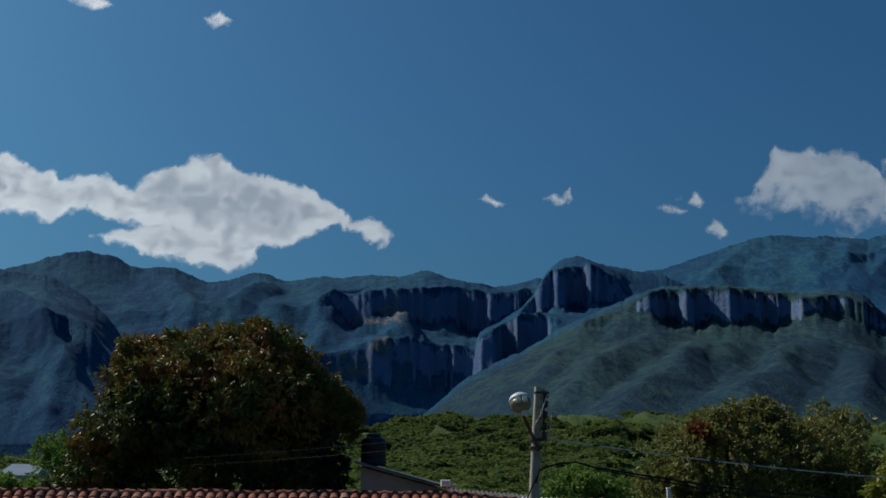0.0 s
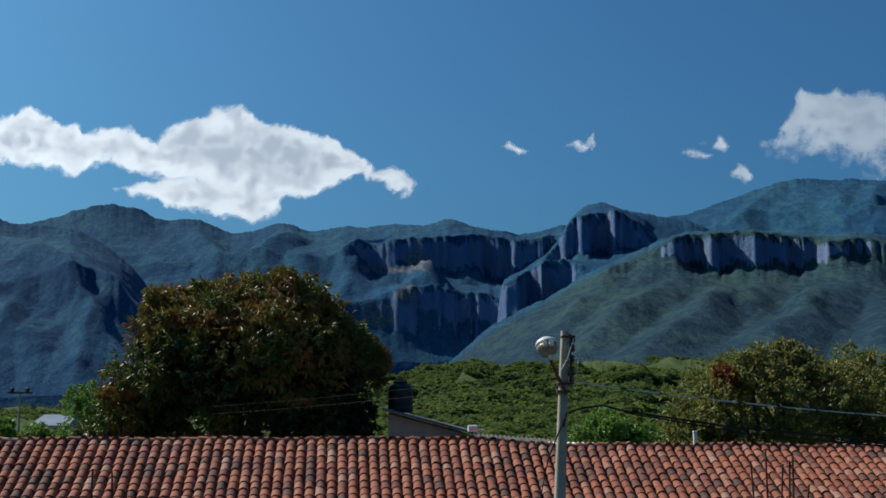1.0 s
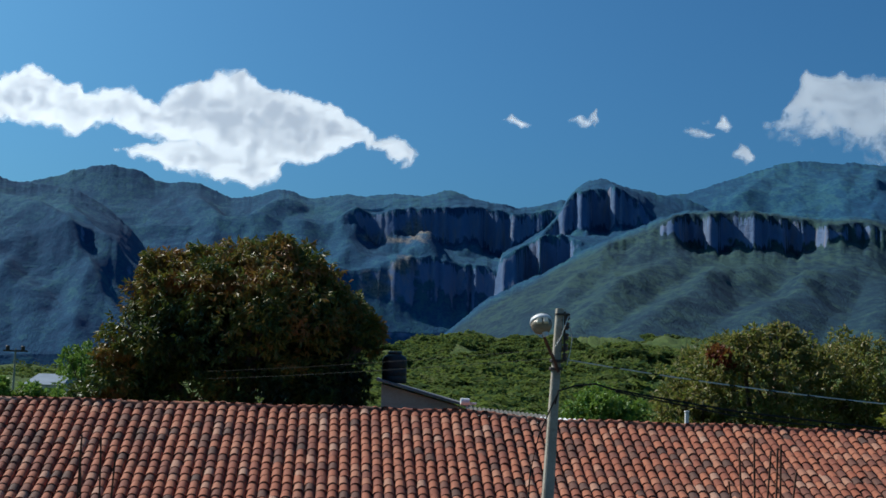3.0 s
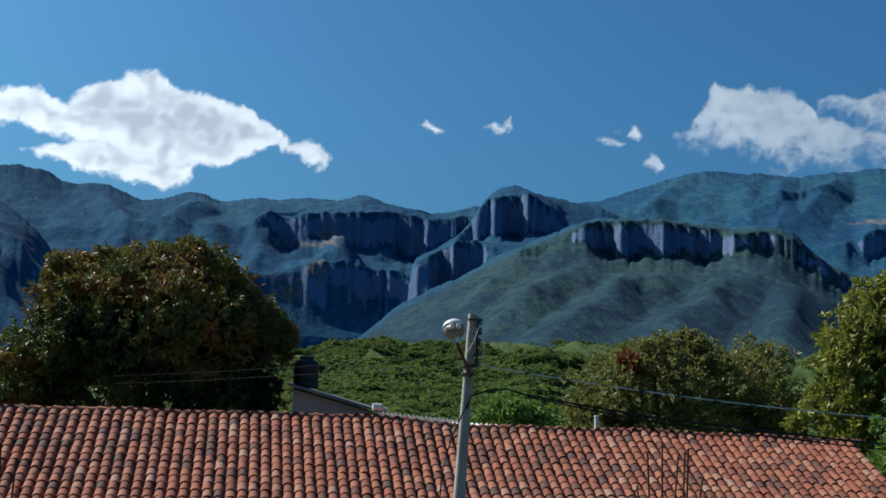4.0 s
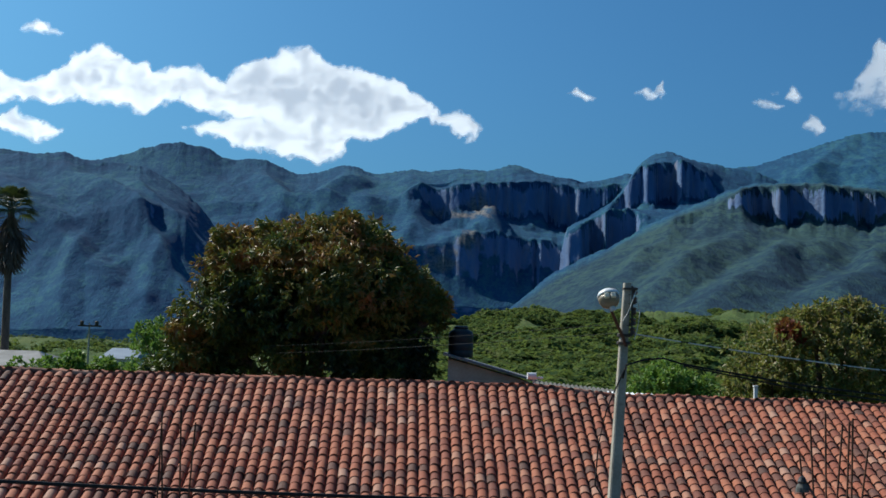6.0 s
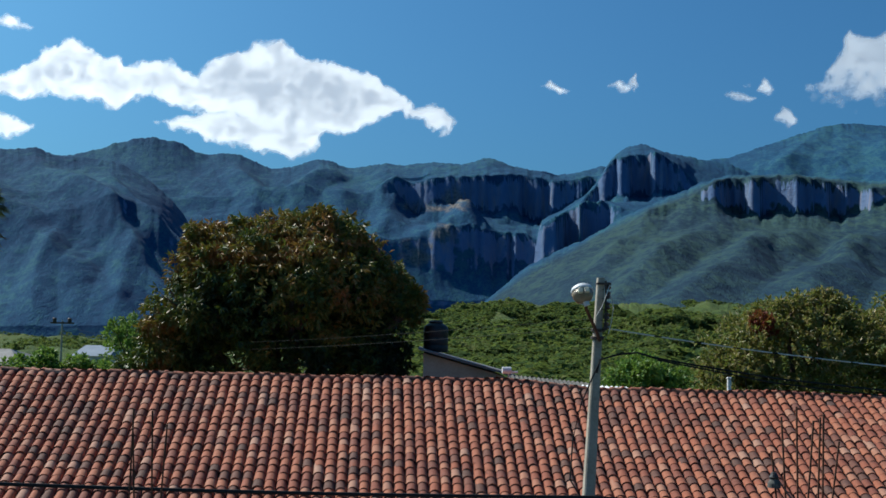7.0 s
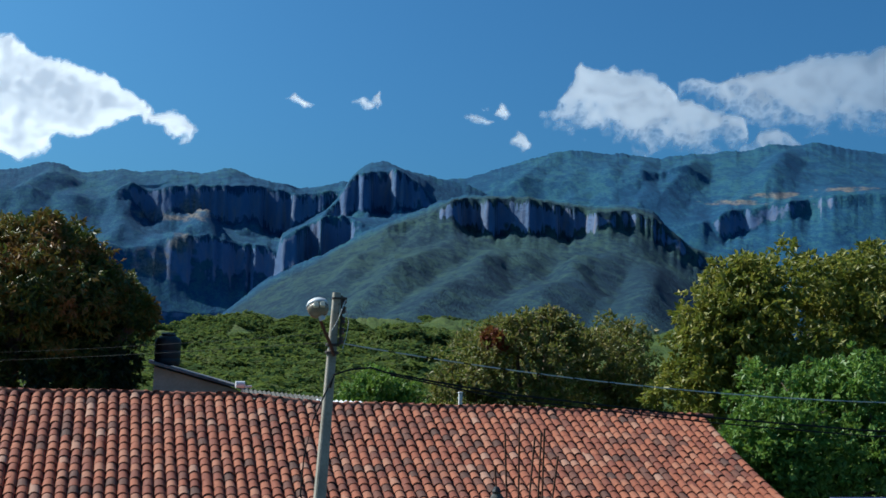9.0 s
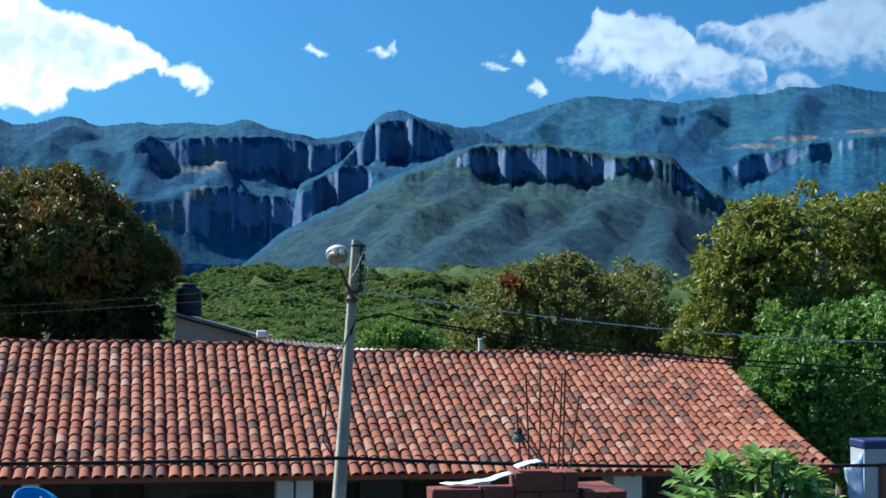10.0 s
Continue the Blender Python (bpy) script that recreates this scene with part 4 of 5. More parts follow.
def palm_tree():
    t = thing("palm_tree", "tall fan palm with a shaggy skirt of dead leaves", "palm tree", pose(-23.3, 60, 0))
    part("trunk", tube([(0, 0, 0), (0.08, 0, 4), (0.02, 0, 8), (0, 0, 12.2)], [0.3, 0.22, 0.19, 0.17], 10), M_BARK, t, smooth=True)
    part("dead_leaf_skirt", leaves_mesh("skirt", [(0, 0, 10.6, 0.42, 0.42, 1.4)], 1200, 0.8, 0.09, 3.0, 4, 0.5, 3, -1), M_BARK, t, "hanging dry brown leaves")
    g = np.random.default_rng(4)
    for i in range(44):
        a, e = i * 2.4, g.uniform(-0.5, 1.2)
        d = Vector((math.cos(a) * math.cos(e), math.sin(a) * math.cos(e), math.sin(e)))
        bm = bmesh.new()
        hub = Vector((0, 0, 12.2)) + d * 0.75
        s = d.cross(Vector((0, 0, 1))).normalized()
        u = s.cross(d)
        for j in range(11):
            th = (j - 5) * 0.26
            q = d * math.cos(th) + s * math.sin(th)
            w = (s * math.cos(th) - d * math.sin(th)) * 0.045
            tip = hub + q * 0.75 - Vector((0, 0, 0.2))
            vs = [bm.verts.new(p) for p in (hub, hub + q * 0.4 + w + u * 0.02, tip, hub + q * 0.4 - w)]
            bm.faces.new(vs)
        me = bpy.data.meshes.new("leaf")
        tb_ = tube([(0, 0, 12.1), hub], 0.02, 4)
        tb_.to_mesh(me)
        tb_.free()
        bm.from_mesh(me)
        bpy.data.meshes.remove(me)
        part("fan_leaf", bm, M_PALM, t)


palm_tree()

# ---- the tiled house ----
HOUSE = pose(1.47, 20.2, 0, 0, 0, 2.8)
U0, U1, RUN, ROWS, PITCH = -16.0, 11.15, 3.99, 19, 0.2057
house = thing("tiled_house", "long low house with old red clay tile roof, white columns", "house", HOUSE)


def eave_z(u):
    return 2.70 - 0.012 * u


def ridge_z(u):
    return float(np.interp(u, [-16, -5, 0.3, 2.3, 6, 11.2], [4.84, 4.78, 4.76, 4.61, 4.59, 4.48])) + 0.012 * math.sin(u * 2.3)


def roof_at(u, s, lift=0.0, back=False):
    """A place on the roof: along the ridge u, share s of the way from eave to ridge, lifted off it."""
    e, r = eave_z(u), ridge_z(u)
    dip = -0.05 * math.sin(math.pi * s) * (0.6 + 0.4 * math.sin(u * 0.7))
    v = s * RUN if not back else 2 * RUN - s * RUN
    # the verge kicks out towards the eave at the gable end
    out = 0.28 * (1 - s) ** 2 * min(max((u - U1 + 3) / 3, 0), 1)
    return Vector((u + out, v, e + (r - e) * s + dip + lift))


def roof_frame(u, s, lift, back=False):
    p, q = roof_at(u, s, lift, back), roof_at(u, min(s + 0.02, 1.0) if s < 0.98 else s, lift, back)
    if s >= 0.98:
        q = p + (p - roof_at(u, s - 0.02, lift, back))
    y = (q - p).normalized()
    x = Vector((1, 0, 0)) if not back else Vector((-1, 0, 0))
    z = x.cross(y).normalized()
    m = Matrix((x, y, z)).transposed().to_4x4()
    m.translation = p
    return m


def barrel_tile(length=0.33, r_low=0.099, r_high=0.086, thick=0.016, seg=8):
    """One tapered half-round roof tile: low end at y=0."""
    bm = bmesh.new()
    rings = []
    for y, r in ((0, r_low), (length, r_high)):
        for t in (0, thick):
            rings.append([bm.verts.new(((r - t) * math.cos(math.pi * k / seg), y, (r - t) * 0.95 * math.sin(math.pi * k / seg))) for k in range(seg + 1)])
    a0, a1, b0, b1 = rings
    for k in range(seg):
        bm.faces.new((a0[k], a0[k + 1], b0[k + 1], b0[k]))
    lip = [[bm.verts.new(v.co) for v in ring] for ring in (a0, a1)]
    for k in range(seg):
        bm.faces.new((lip[0][k], lip[1][k], lip[1][k + 1], lip[0][k + 1]))
    bmesh.ops.delete(bm, geom=a1 + b1, context="VERTS")
    bmesh.ops.recalc_face_normals(bm, faces=bm.faces)
    me = bpy.data.meshes.new("tile")
    bm.to_mesh(me)
    bm.free()
    for f in me.polygons:
        f.use_smooth = len(f.vertices) == 4 and abs(f.normal.y) < 0.7
    me.materials.append(M_TILE)
    return me


def deck_mesh(back):
    us = np.arange(U0, U1 + 0.01, 0.25)
    V, F_ = [], []
    for u in us:
        for s in np.linspace(0, 1, 9):
            V.append(roof_at(u, s, 0.0, back)[:])
        for s in np.linspace(0, 1, 9):
            V.append(roof_at(u, s, -0.09, back)[:])
    for i in range(len(us) - 1):
        for j in range(8):
            a, b = i * 18 + j, (i + 1) * 18 + j
            F_ += [(a, b, b + 1, a + 1), (a + 9, a + 10, b + 10, b + 9)]
        F_.append((i * 18, i * 18 + 9, (i + 1) * 18 + 9, (i + 1) * 18))
    for j in range(8):
        for e in (0, (len(us) - 1) * 18):
            F_.append((e + j, e + j + 1, e + j + 10, e + j + 9))
    return mesh_from("deck", V, F_)


M_CHANNEL = plain("dark_clay_channel", (0.22, 0.07, 0.045), (0.34, 0.11, 0.065), 3.0, 25.0, 0.92, relief=0.01)
roof = part("roof", deck_mesh(False), M_CHANNEL, house)
part("rear_roof", deck_mesh(True), M_CHANNEL, house)


OPEN = [(-7.6, -6.8, 0.9, 2.0), (-5.1, -4.35, 0.9, 2.1), (-2.87, -1.93, 0.0, 2.25), (-1.15, -0.25, 0.9, 2.05), (1.05, 2.15, 0.0, 2.2), (3.0, 3.95, 0.0, 2.2), (5.2, 6.1, 0.0, 2.2), (8.2, 9.1, 0.9, 2.1)]
bm = bmesh.new()
edge = U0 + 0.3
for a, b, z0, z1 in OPEN:
    box(bm, edge, a, 2.3, 2.58, 0, 3.7)
    box(bm, a, b, 2.3, 2.58, z1, 3.7)
    if z0 > 0:
        box(bm, a, b, 2.3, 2.58, 0, z0)
    edge = b
box(bm, edge, U1 - 0.3, 2.3, 2.58, 0, 3.7)
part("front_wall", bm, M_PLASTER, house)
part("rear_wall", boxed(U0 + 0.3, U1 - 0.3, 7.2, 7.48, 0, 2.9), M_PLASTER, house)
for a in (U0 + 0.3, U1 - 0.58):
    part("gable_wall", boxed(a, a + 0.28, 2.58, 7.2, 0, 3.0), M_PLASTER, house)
for a, b, z0, z1 in OPEN:
    if z0 > 0:
        w = part("window", boxed(a, b, 2.46, 2.5, z0, z1), M_BLACK, house, "dark unlit window")
        part("sill", boxed(a - 0.05, b + 0.05, 2.22, 2.3, z0 - 0.07, z0), M_CONCRETE, w)
        for k in range(5):
            x = a + (b - a) * (k + 0.5) / 5
            part("bar", tube([(x, 2.34, z0), (x, 2.34, z1)], 0.011, 6), M_DARKSTEEL, w)
    else:
        d = part("door", boxed(a + 0.03, b - 0.03, 2.48, 2.53, 0.02, z1 - 0.02), M_DARKWOOD, house, "dark wooden door in shade")
        part("frame", box(box(boxed(a, a + 0.03, 2.4, 2.56, 0, z1), b - 0.03, b, 2.4, 2.56, 0, z1), a + 0.03, b - 0.03, 2.4, 2.56, z1 - 0.02, z1), M_DARKWOOD, d)
for a, b in ((-12.2, -11.8), (-8.0, -7.7), (-3.95, -3.67), (0.29, 0.59), (0.63, 0.94), (3.95, 4.25), (6.72, 7.3), (10.3, 10.62)):
    part("porch_column", boxed(a, b, 0.55, 0.55 + (b - a), 0, eave_z(a) + 0.12, bevel=0.012), M_WHITE, house, "white limewashed column")
part("porch_beam", boxed(U0 + 0.2, U1 - 0.2, 0.6, 0.8, 2.66, 2.8), M_DARKWOOD, house)
part("porch_floor", boxed(U0 + 0.2, U1 - 0.2, 0.2, 2.3, 0, 0.12), M_CONCRETE, house)
for k in range(34):
    u = U0 + 0.5 + k * 0.8
    part("rafter", tube([roof_at(u, 0.02, -0.13), roof_at(u, 0.62, -0.13)], 0.04, 6), M_DARKWOOD, house)

# ---- ground level: street and kerb ----
def slab(name, label, cat, x0, x1, y0, y1, z0, z1, mat, bevel=0.0):
    ob = part(name, boxed(x0, x1, y0, y1, z0, z1, bevel=bevel), mat)
    return tagged(ob, label, cat, kind="structure")


M_ASPHALT = plain("street_cobble_dust", (0.09, 0.08, 0.07), (0.2, 0.18, 0.15), 1.0, 12.0, 0.95, relief=0.01)
slab("road", "dusty grey village street below the house", "street", -40, 40, 11.2, 18.6, -0.2, 0.02, M_ASPHALT)
slab("pavement", "raised concrete pavement along the tiled house", "pavement", -40, 40, 18.6, 19.75, -0.2, 0.17, M_CONCRETE, 0.02)


# ---- the street lamp pole with its wires ----
M_LENS = plain("cream_lens", (0.62, 0.56, 0.42), (0.78, 0.72, 0.56), 8.0, 60.0, 0.3)


def street_pole():
    t = thing("street_lamp", "leaning tapered concrete utility pole with a street lamp", "street lamp", pose(1.91, 15.0, 0))
    bm = bmesh.new()
    rings = []
    for z, w in ((0, 0.11), (2.8, 0.076), (4.5, 0.061), (5.7, 0.05), (6.48, 0.042)):
        ring = []
        for k in range(8):
            a = radians(6.5 + 45 * (k // 2 * 2) + (8 if k % 2 else -8) + 45)
            ring.append(bm.verts.new((0.047 * z + w * 1.32 * math.cos(a), w * 1.32 * math.sin(a), z)))
        rings.append(ring)
    for r0, r1 in zip(rings, rings[1:]):
        for k in range(8):
            bm.faces.new((r0[k], r0[(k + 1) % 8], r1[(k + 1) % 8], r1[k]))
    bm.faces.new(rings[-1])
    part("pole", bm, M_CONCRETE, t)
    part("arm", tube([(0.29, -0.09, 5.66), (0.24, -0.12, 5.78), (0.13, -0.22, 5.98), (0.05, -0.36, 6.12)], 0.021, 8), M_RUST, t, "rusty lamp arm")
    for z in (5.70, 5.80):
        part("clamp", lathe([(0.085, -0.02), (0.09, -0.015), (0.09, 0.015), (0.085, 0.02)], 10, (0.047 * z, 0, z)), M_DARKSTEEL, t)
    head = part("lamp_head", lathe([(0.03, 0.105), (0.10, 0.097), (0.15, 0.06), (0.165, 0.02), (0.168, 0.0), (0.155, -0.01)], 28), M_LAMPSHELL, t, "white metal lamp hood", True)
    head.matrix_local = pose(0.01, -0.42, 6.27, -30, -6, 0) @ Matrix.Diagonal((0.86, 0.86, 0.86, 1))
    glass = part("lamp_bowl", lathe([(0.158, -0.012), (0.152, -0.07), (0.125, -0.125), (0.07, -0.155), (0.02, -0.16)], 20), M_LAMPGLASS, head, "yellowed glass lamp bowl", True)
    for x in (-0.045, 0.05):
        part("lens_panel", boxed(x - 0.036, x + 0.036, -0.172, -0.12, -0.10, -0.025, bevel=0.008), M_LENS, head)
    part("socket", tube([(0.02, 0.02, -0.1), (0.05, 0.06, -0.2)], 0.045, 10), M_LAMPSHELL, head)
    for z in (6.38, 6.26, 6.12, 5.98, 5.86):
        x = 0.047 * z + 0.1
        part("insulator", lathe([(0.02, -0.045), (0.042, -0.03), (0.028, 0), (0.042, 0.03), (0.02, 0.045)], 10, (x, -0.03, z)), M_CERAMIC, t)
        part("bracket", boxed(x - 0.08, x + 0.02, -0.06, -0.0, z - 0.055, z - 0.048), M_DARKSTEEL, t)
    part("strap", boxed(0.35, 0.375, -0.075, -0.055, 5.8, 6.44), M_DARKSTEEL, t)
    part("strap", boxed(0.25, 0.43, -0.08, 0.08, 6.39, 6.415), M_DARKSTEEL, t)
    for pts in ([(0.42, -0.05, 6.4), (0.36, -0.12, 6.25), (0.31, -0.1, 6.1), (0.24, -0.1, 5.98)], [(0.42, -0.05, 6.3), (0.47, -0.03, 6.1), (0.44, -0.04, 5.9), (0.4, -0.05, 5.75)]):
        part("jumper_wire", tube(pts, 0.006, 5), M_WIRE, t)
    return t


street_pole()


def cable(label, pts, r, mat):
    return tagged(part("cable", tube(pts, r, 6), mat), label, "cable", "overhead cables")


wire = cable("twisted pale overhead service cable with lashings", sag((2.32, 14.95, 5.82), (20.0, 14.95, 5.92), 0.666, 40), 0.0085, M_WIRE)
for k in range(3, 60):
    x = 2.4 + k * 0.17
    q = (x - 2.32) / 17.68
    z = 5.82 + 0.1 * q - 0.666 * 4 * q * (1 - q)
    if k % 3:
        continue
    part("lashing", tube([(x, 14.95, z), (x + 0.1, 14.95, z - 0.012)], 0.009, 6), M_CABLE, wire)
cable("black drop cable looping off the pole", [(2.16, 14.92, 5.25), (2.2, 14.88, 5.42), (2.42, 14.9, 5.49), (2.68, 14.9, 5.52), (2.9, 14.95, 5.46), (3.4, 15, 5.38), (4.5, 15, 5.22), (5.6, 15, 5.12), (7.5, 15, 4.95), (10, 15, 4.8), (14, 15, 4.75), (20, 15, 5.0)], 0.014, M_CABLE)
cable("black drop cable looping off the pole", [(2.95, 14.96, 5.43), (4.5, 15, 5.16), (5.6, 15, 5.05), (7.5, 15, 4.88), (10, 15, 4.72), (14, 15, 4.68), (20, 15, 4.95)], 0.011, M_CABLE)
cable("slack black cable hanging down beside the pole", [(2.2, 14.88, 5.4), (2.1, 14.85, 5.2), (1.95, 14.83, 4.85), (1.85, 14.82, 4.4), (1.82, 14.83, 3.9), (1.95, 14.86, 3.7)], 0.010, M_CABLE)
cable("thick black cable strung low along the street", sag((-18, 14.3, 4.4), (2.1, 14.84, 3.68), 0.22, 30), 0.026, M_CABLE)
cable("thick black cable strung low along the street", sag((2.1, 14.84, 3.68), (22, 14.3, 4.2), 0.4, 30), 0.026, M_CABLE)
cable("thin dark wires running to a far pole", sag((2.12, 15.05, 5.95), (-28.3, 90, 6.4), 0.8, 40), 0.003, M_CABLE)
cable("thin dark wires running to a far pole", sag((2.12, 15.05, 5.83), (-28.3, 90, 5.6), 0.7, 40), 0.0035, M_CABLE)


def far_pole():
    t = thing("utility_pole", "distant utility pole with two small transformers", "utility pole", pose(-28.3, 90, 0))
    part("pole", tube([(0, 0, 0), (0, 0, 6.6)], [0.12, 0.06], 8), M_CONCRETE, t)
    part("crossarm", boxed(-0.9, 0.9, -0.06, 0.06, 6.35, 6.47), M_DARKWOOD, t)
    for x in (-0.6, 0.55):
        part("transformer", lathe([(0.12, 0), (0.15, 0.03), (0.15, 0.28), (0.1, 0.33)], 12, (x, 0, 6.47)), M_DARKSTEEL, t)


far_pole()


# ---- houses behind ----
M_PALEWALL = plain("pale_grey_blue_paint", (0.30, 0.34, 0.38), (0.46, 0.5, 0.54), 1.0, 14.0, 0.85)
M_CREAM = plain("dull_cream_paint", (0.30, 0.27, 0.22), (0.46, 0.42, 0.35), 1.0, 14.0, 0.88)
def tank_house():
    t = thing("white_house", "white plastered house with a sloping sheet roof edge", "house", pose(0, 34, 0))
    bm = bmesh.new()
    prof = [(-0.15, 0), (2.25, 0), (2.25, 4.62), (-0.15, 5.25)]
    a, b = [bm.verts.new((x, 0, z)) for x, z in prof], [bm.verts.new((x, 5, z)) for x, z in prof]
    bm.faces.new(a[::-1]), bm.faces.new(b)
    for k in range(4):
        bm.faces.new((a[k], a[(k + 1) % 4], b[(k + 1) % 4], b[k]))
    part("wall", bm, M_CREAM, t)
    bm = bmesh.new()
    prof = [(-0.3, 5.345), (2.55, 4.60), (2.55, 4.67), (-0.3, 5.415)]
    a, b = [bm.verts.new((x, -0.35, z)) for x, z in prof], [bm.verts.new((x, 5.3, z)) for x, z in prof]
    bm.faces.new(a), bm.faces.new(b[::-1])
    for k in range(4):
        bm.faces.new((a[k], b[k], b[(k + 1) % 4], a[(k + 1) % 4]))
    part("roof", bm, M_ROOFSHEET, t)


tank_house()


def water_tank():
    t = thing("water_tank", "black plastic rooftop water tank with a lid", "water tank", pose(0.22, 36, 5.26))
    part("body", lathe([(0.36, 0), (0.385, 0.03), (0.385, 0.2), (0.375, 0.22), (0.385, 0.24), (0.385, 0.44), (0.375, 0.46), (0.385, 0.48), (0.385, 0.72), (0.36, 0.80), (0.22, 0.89), (0.2, 0.9)], 24), M_BLACK, t, smooth=True)
    part("lid", lathe([(0.21, 0.9), (0.22, 0.91), (0.22, 0.95), (0.16, 0.985), (0.05, 0.99)], 20), M_BLACK, t)


water_tank()


def roof_camera():
    t = thing("rooftop_fixture", "small white fixture on a short post behind the ridge", "fixture", pose(1.72, 25.6, 4.0))
    part("post", tube([(0.05, 0, 0), (0.05, 0, 0.93)], 0.02, 8), M_STEEL, t)
    part("body", tube([(-0.09, -0.02, 1.0), (0.1, 0.0, 1.0)], 0.075, 14), M_WHITESHEET, t)
    part("arm", boxed(0.1, 0.26, -0.02, 0.03, 0.94, 0.985, bevel=0.008), M_WHITESHEET, t)


roof_camera()


def corrugated(name, label, m, width, depth, drop, mat, pitch=0.12, amp=0.02):
    t = thing(name, label, "shed", m)
    n = int(width / pitch * 4)
    V, F_ = [], []
    for i in range(n + 1):
        x = width * i / n
        z = amp * math.sin(2 * math.pi * x / pitch)
        V += [(x, 0, z - drop), (x, depth, z), (x, 0, z - drop - 0.006), (x, depth, z - 0.006)]
    for i in range(n):
        a, b = i * 4, i * 4 + 4
        F_ += [(a, b, b + 1, a + 1), (a + 2, a + 3, b + 3, b + 2), (a, a + 2, b + 2, b), (a + 1, b + 1, b + 3, a + 3)]
    part("roof_sheet", mesh_from("roof_sheet", V, F_), mat, t)
    h = m.translation.z
    for x in (0.06, width - 0.06):
        part("post", boxed(x - 0.05, x + 0.05, 0.05, 0.15, -h, -drop - amp - 0.01), M_DARKWOOD, t)
        part("post", boxed(x - 0.05, x + 0.05, depth - 0.15, depth - 0.05, -h, -amp - 0.03), M_DARKWOOD, t)
    part("wall", boxed(0.1, width - 0.1, depth - 0.3, depth - 0.2, -h, -drop - 0.06), M_PLASTER, t)
    return t


corrugated("shed", "grey corrugated sheet roof shed behind the ridge", pose(2.2, 29.6, 4.72, 0, 4.6, 0), 2.4, 2.6, 0.28, M_DARKSTONE)
corrugated("shed", "low white sheet roof behind the ridge", pose(3.85, 28.2, 4.58, 0, 1.5, 0), 1.15, 0.9, 0.08, M_WHITESHEET)


def white_post(x, y, top, wide):
    t = thing("post", "white painted concrete post among the trees", "post", pose(x, y, 0))
    part("shaft", boxed(-wide / 2, wide / 2, -wide / 2, wide / 2, 0, top - 0.06, bevel=0.012), M_WHITE, t)
    part("cap", boxed(-wide * 0.62, wide * 0.62, -wide * 0.62, wide * 0.62, top - 0.06, top, bevel=0.012), M_WHITE, t)


white_post(9.35, 36.0, 4.66, 0.11)


def far_house(label, x0, x1, y0, y1, wall_z, top_z, wall_m, roof_m, hip=0.35):
    t = thing("village_house", label, "house", pose((x0 + x1) / 2, (y0 + y1) / 2, 0))
    w, d = (x1 - x0) / 2, (y1 - y0) / 2
    part("wall", boxed(-w + 0.3, w - 0.3, -d + 0.3, d - 0.3, 0, wall_z), wall_m, t)
    bm = bmesh.new()
    lo = [bm.verts.new(p) for p in ((-w, -d, wall_z), (w, -d, wall_z), (w, d, wall_z), (-w, d, wall_z))]
    hi = [bm.verts.new(p) for p in ((-w * (1 - hip), 0, top_z), (w * (1 - hip), 0, top_z))]
    for f in ((lo[0], lo[1], hi[1], hi[0]), (lo[1], lo[2], hi[1]), (lo[2], lo[3], hi[0], hi[1]), (lo[3], lo[0], hi[0]), lo[::-1]):
        bm.faces.new(f)
    part("roof", bm, roof_m, t)
    win = part("window", boxed(-0.6, 0.6, -d + 0.26, -d + 0.3, wall_z - 1.6, wall_z - 0.5), M_BLACK, t)
    part("frame", box(box(bmesh.new(), -0.68, -0.6, -d + 0.24, -d + 0.3, wall_z - 1.68, wall_z - 0.42), 0.6, 0.68, -d + 0.24, -d + 0.3, wall_z - 1.68, wall_z - 0.42), M_WHITE, win)


M_GREENWALL = plain("pale_green_paint", (0.32, 0.38, 0.33), (0.5, 0.54, 0.48), 1.0, 14.0, 0.85)
far_house("pale green village house with a grey hipped roof", -27.0, -19.2, 55, 61, 4.1, 4.8, M_GREENWALL, M_ROOFSHEET, 0.4)
far_house("small village house with a light sheet roof", -19.0, -16.9, 62, 66, 4.45, 5.0, M_WHITE, M_BLUESHEET, 0.2)
far_house("low outbuilding with a bluish white sheet roof", -13.4, -10.0, 50.5, 54.5, 4.35, 4.9, M_PLASTER, M_BLUESHEET, 0.1)


def side_house():
    t = thing("side_house", "flat-roofed white house with a navy blue cornice", "house", pose(13.75, 21.5, 0))
    part("wall", boxed(0, 6, 0, 0.5, 0, 2.84), M_PALEWALL, t)
    part("cornice", boxed(-0.03, 6.06, -0.03, 0.53, 2.84, 3.02, bevel=0.03), M_NAVY, t, "navy blue painted cornice")
    d = part("door", boxed(0.32, 1.5, -0.04, 0.0, 0.0, 2.55), M_BROWNMETAL, t, "brown metal door")
    for k in range(4):
        part("rib", boxed(0.36 + k * 0.29, 0.40 + k * 0.29, -0.055, -0.04, 0.05, 2.5), M_BROWNMETAL, d)


side_house()


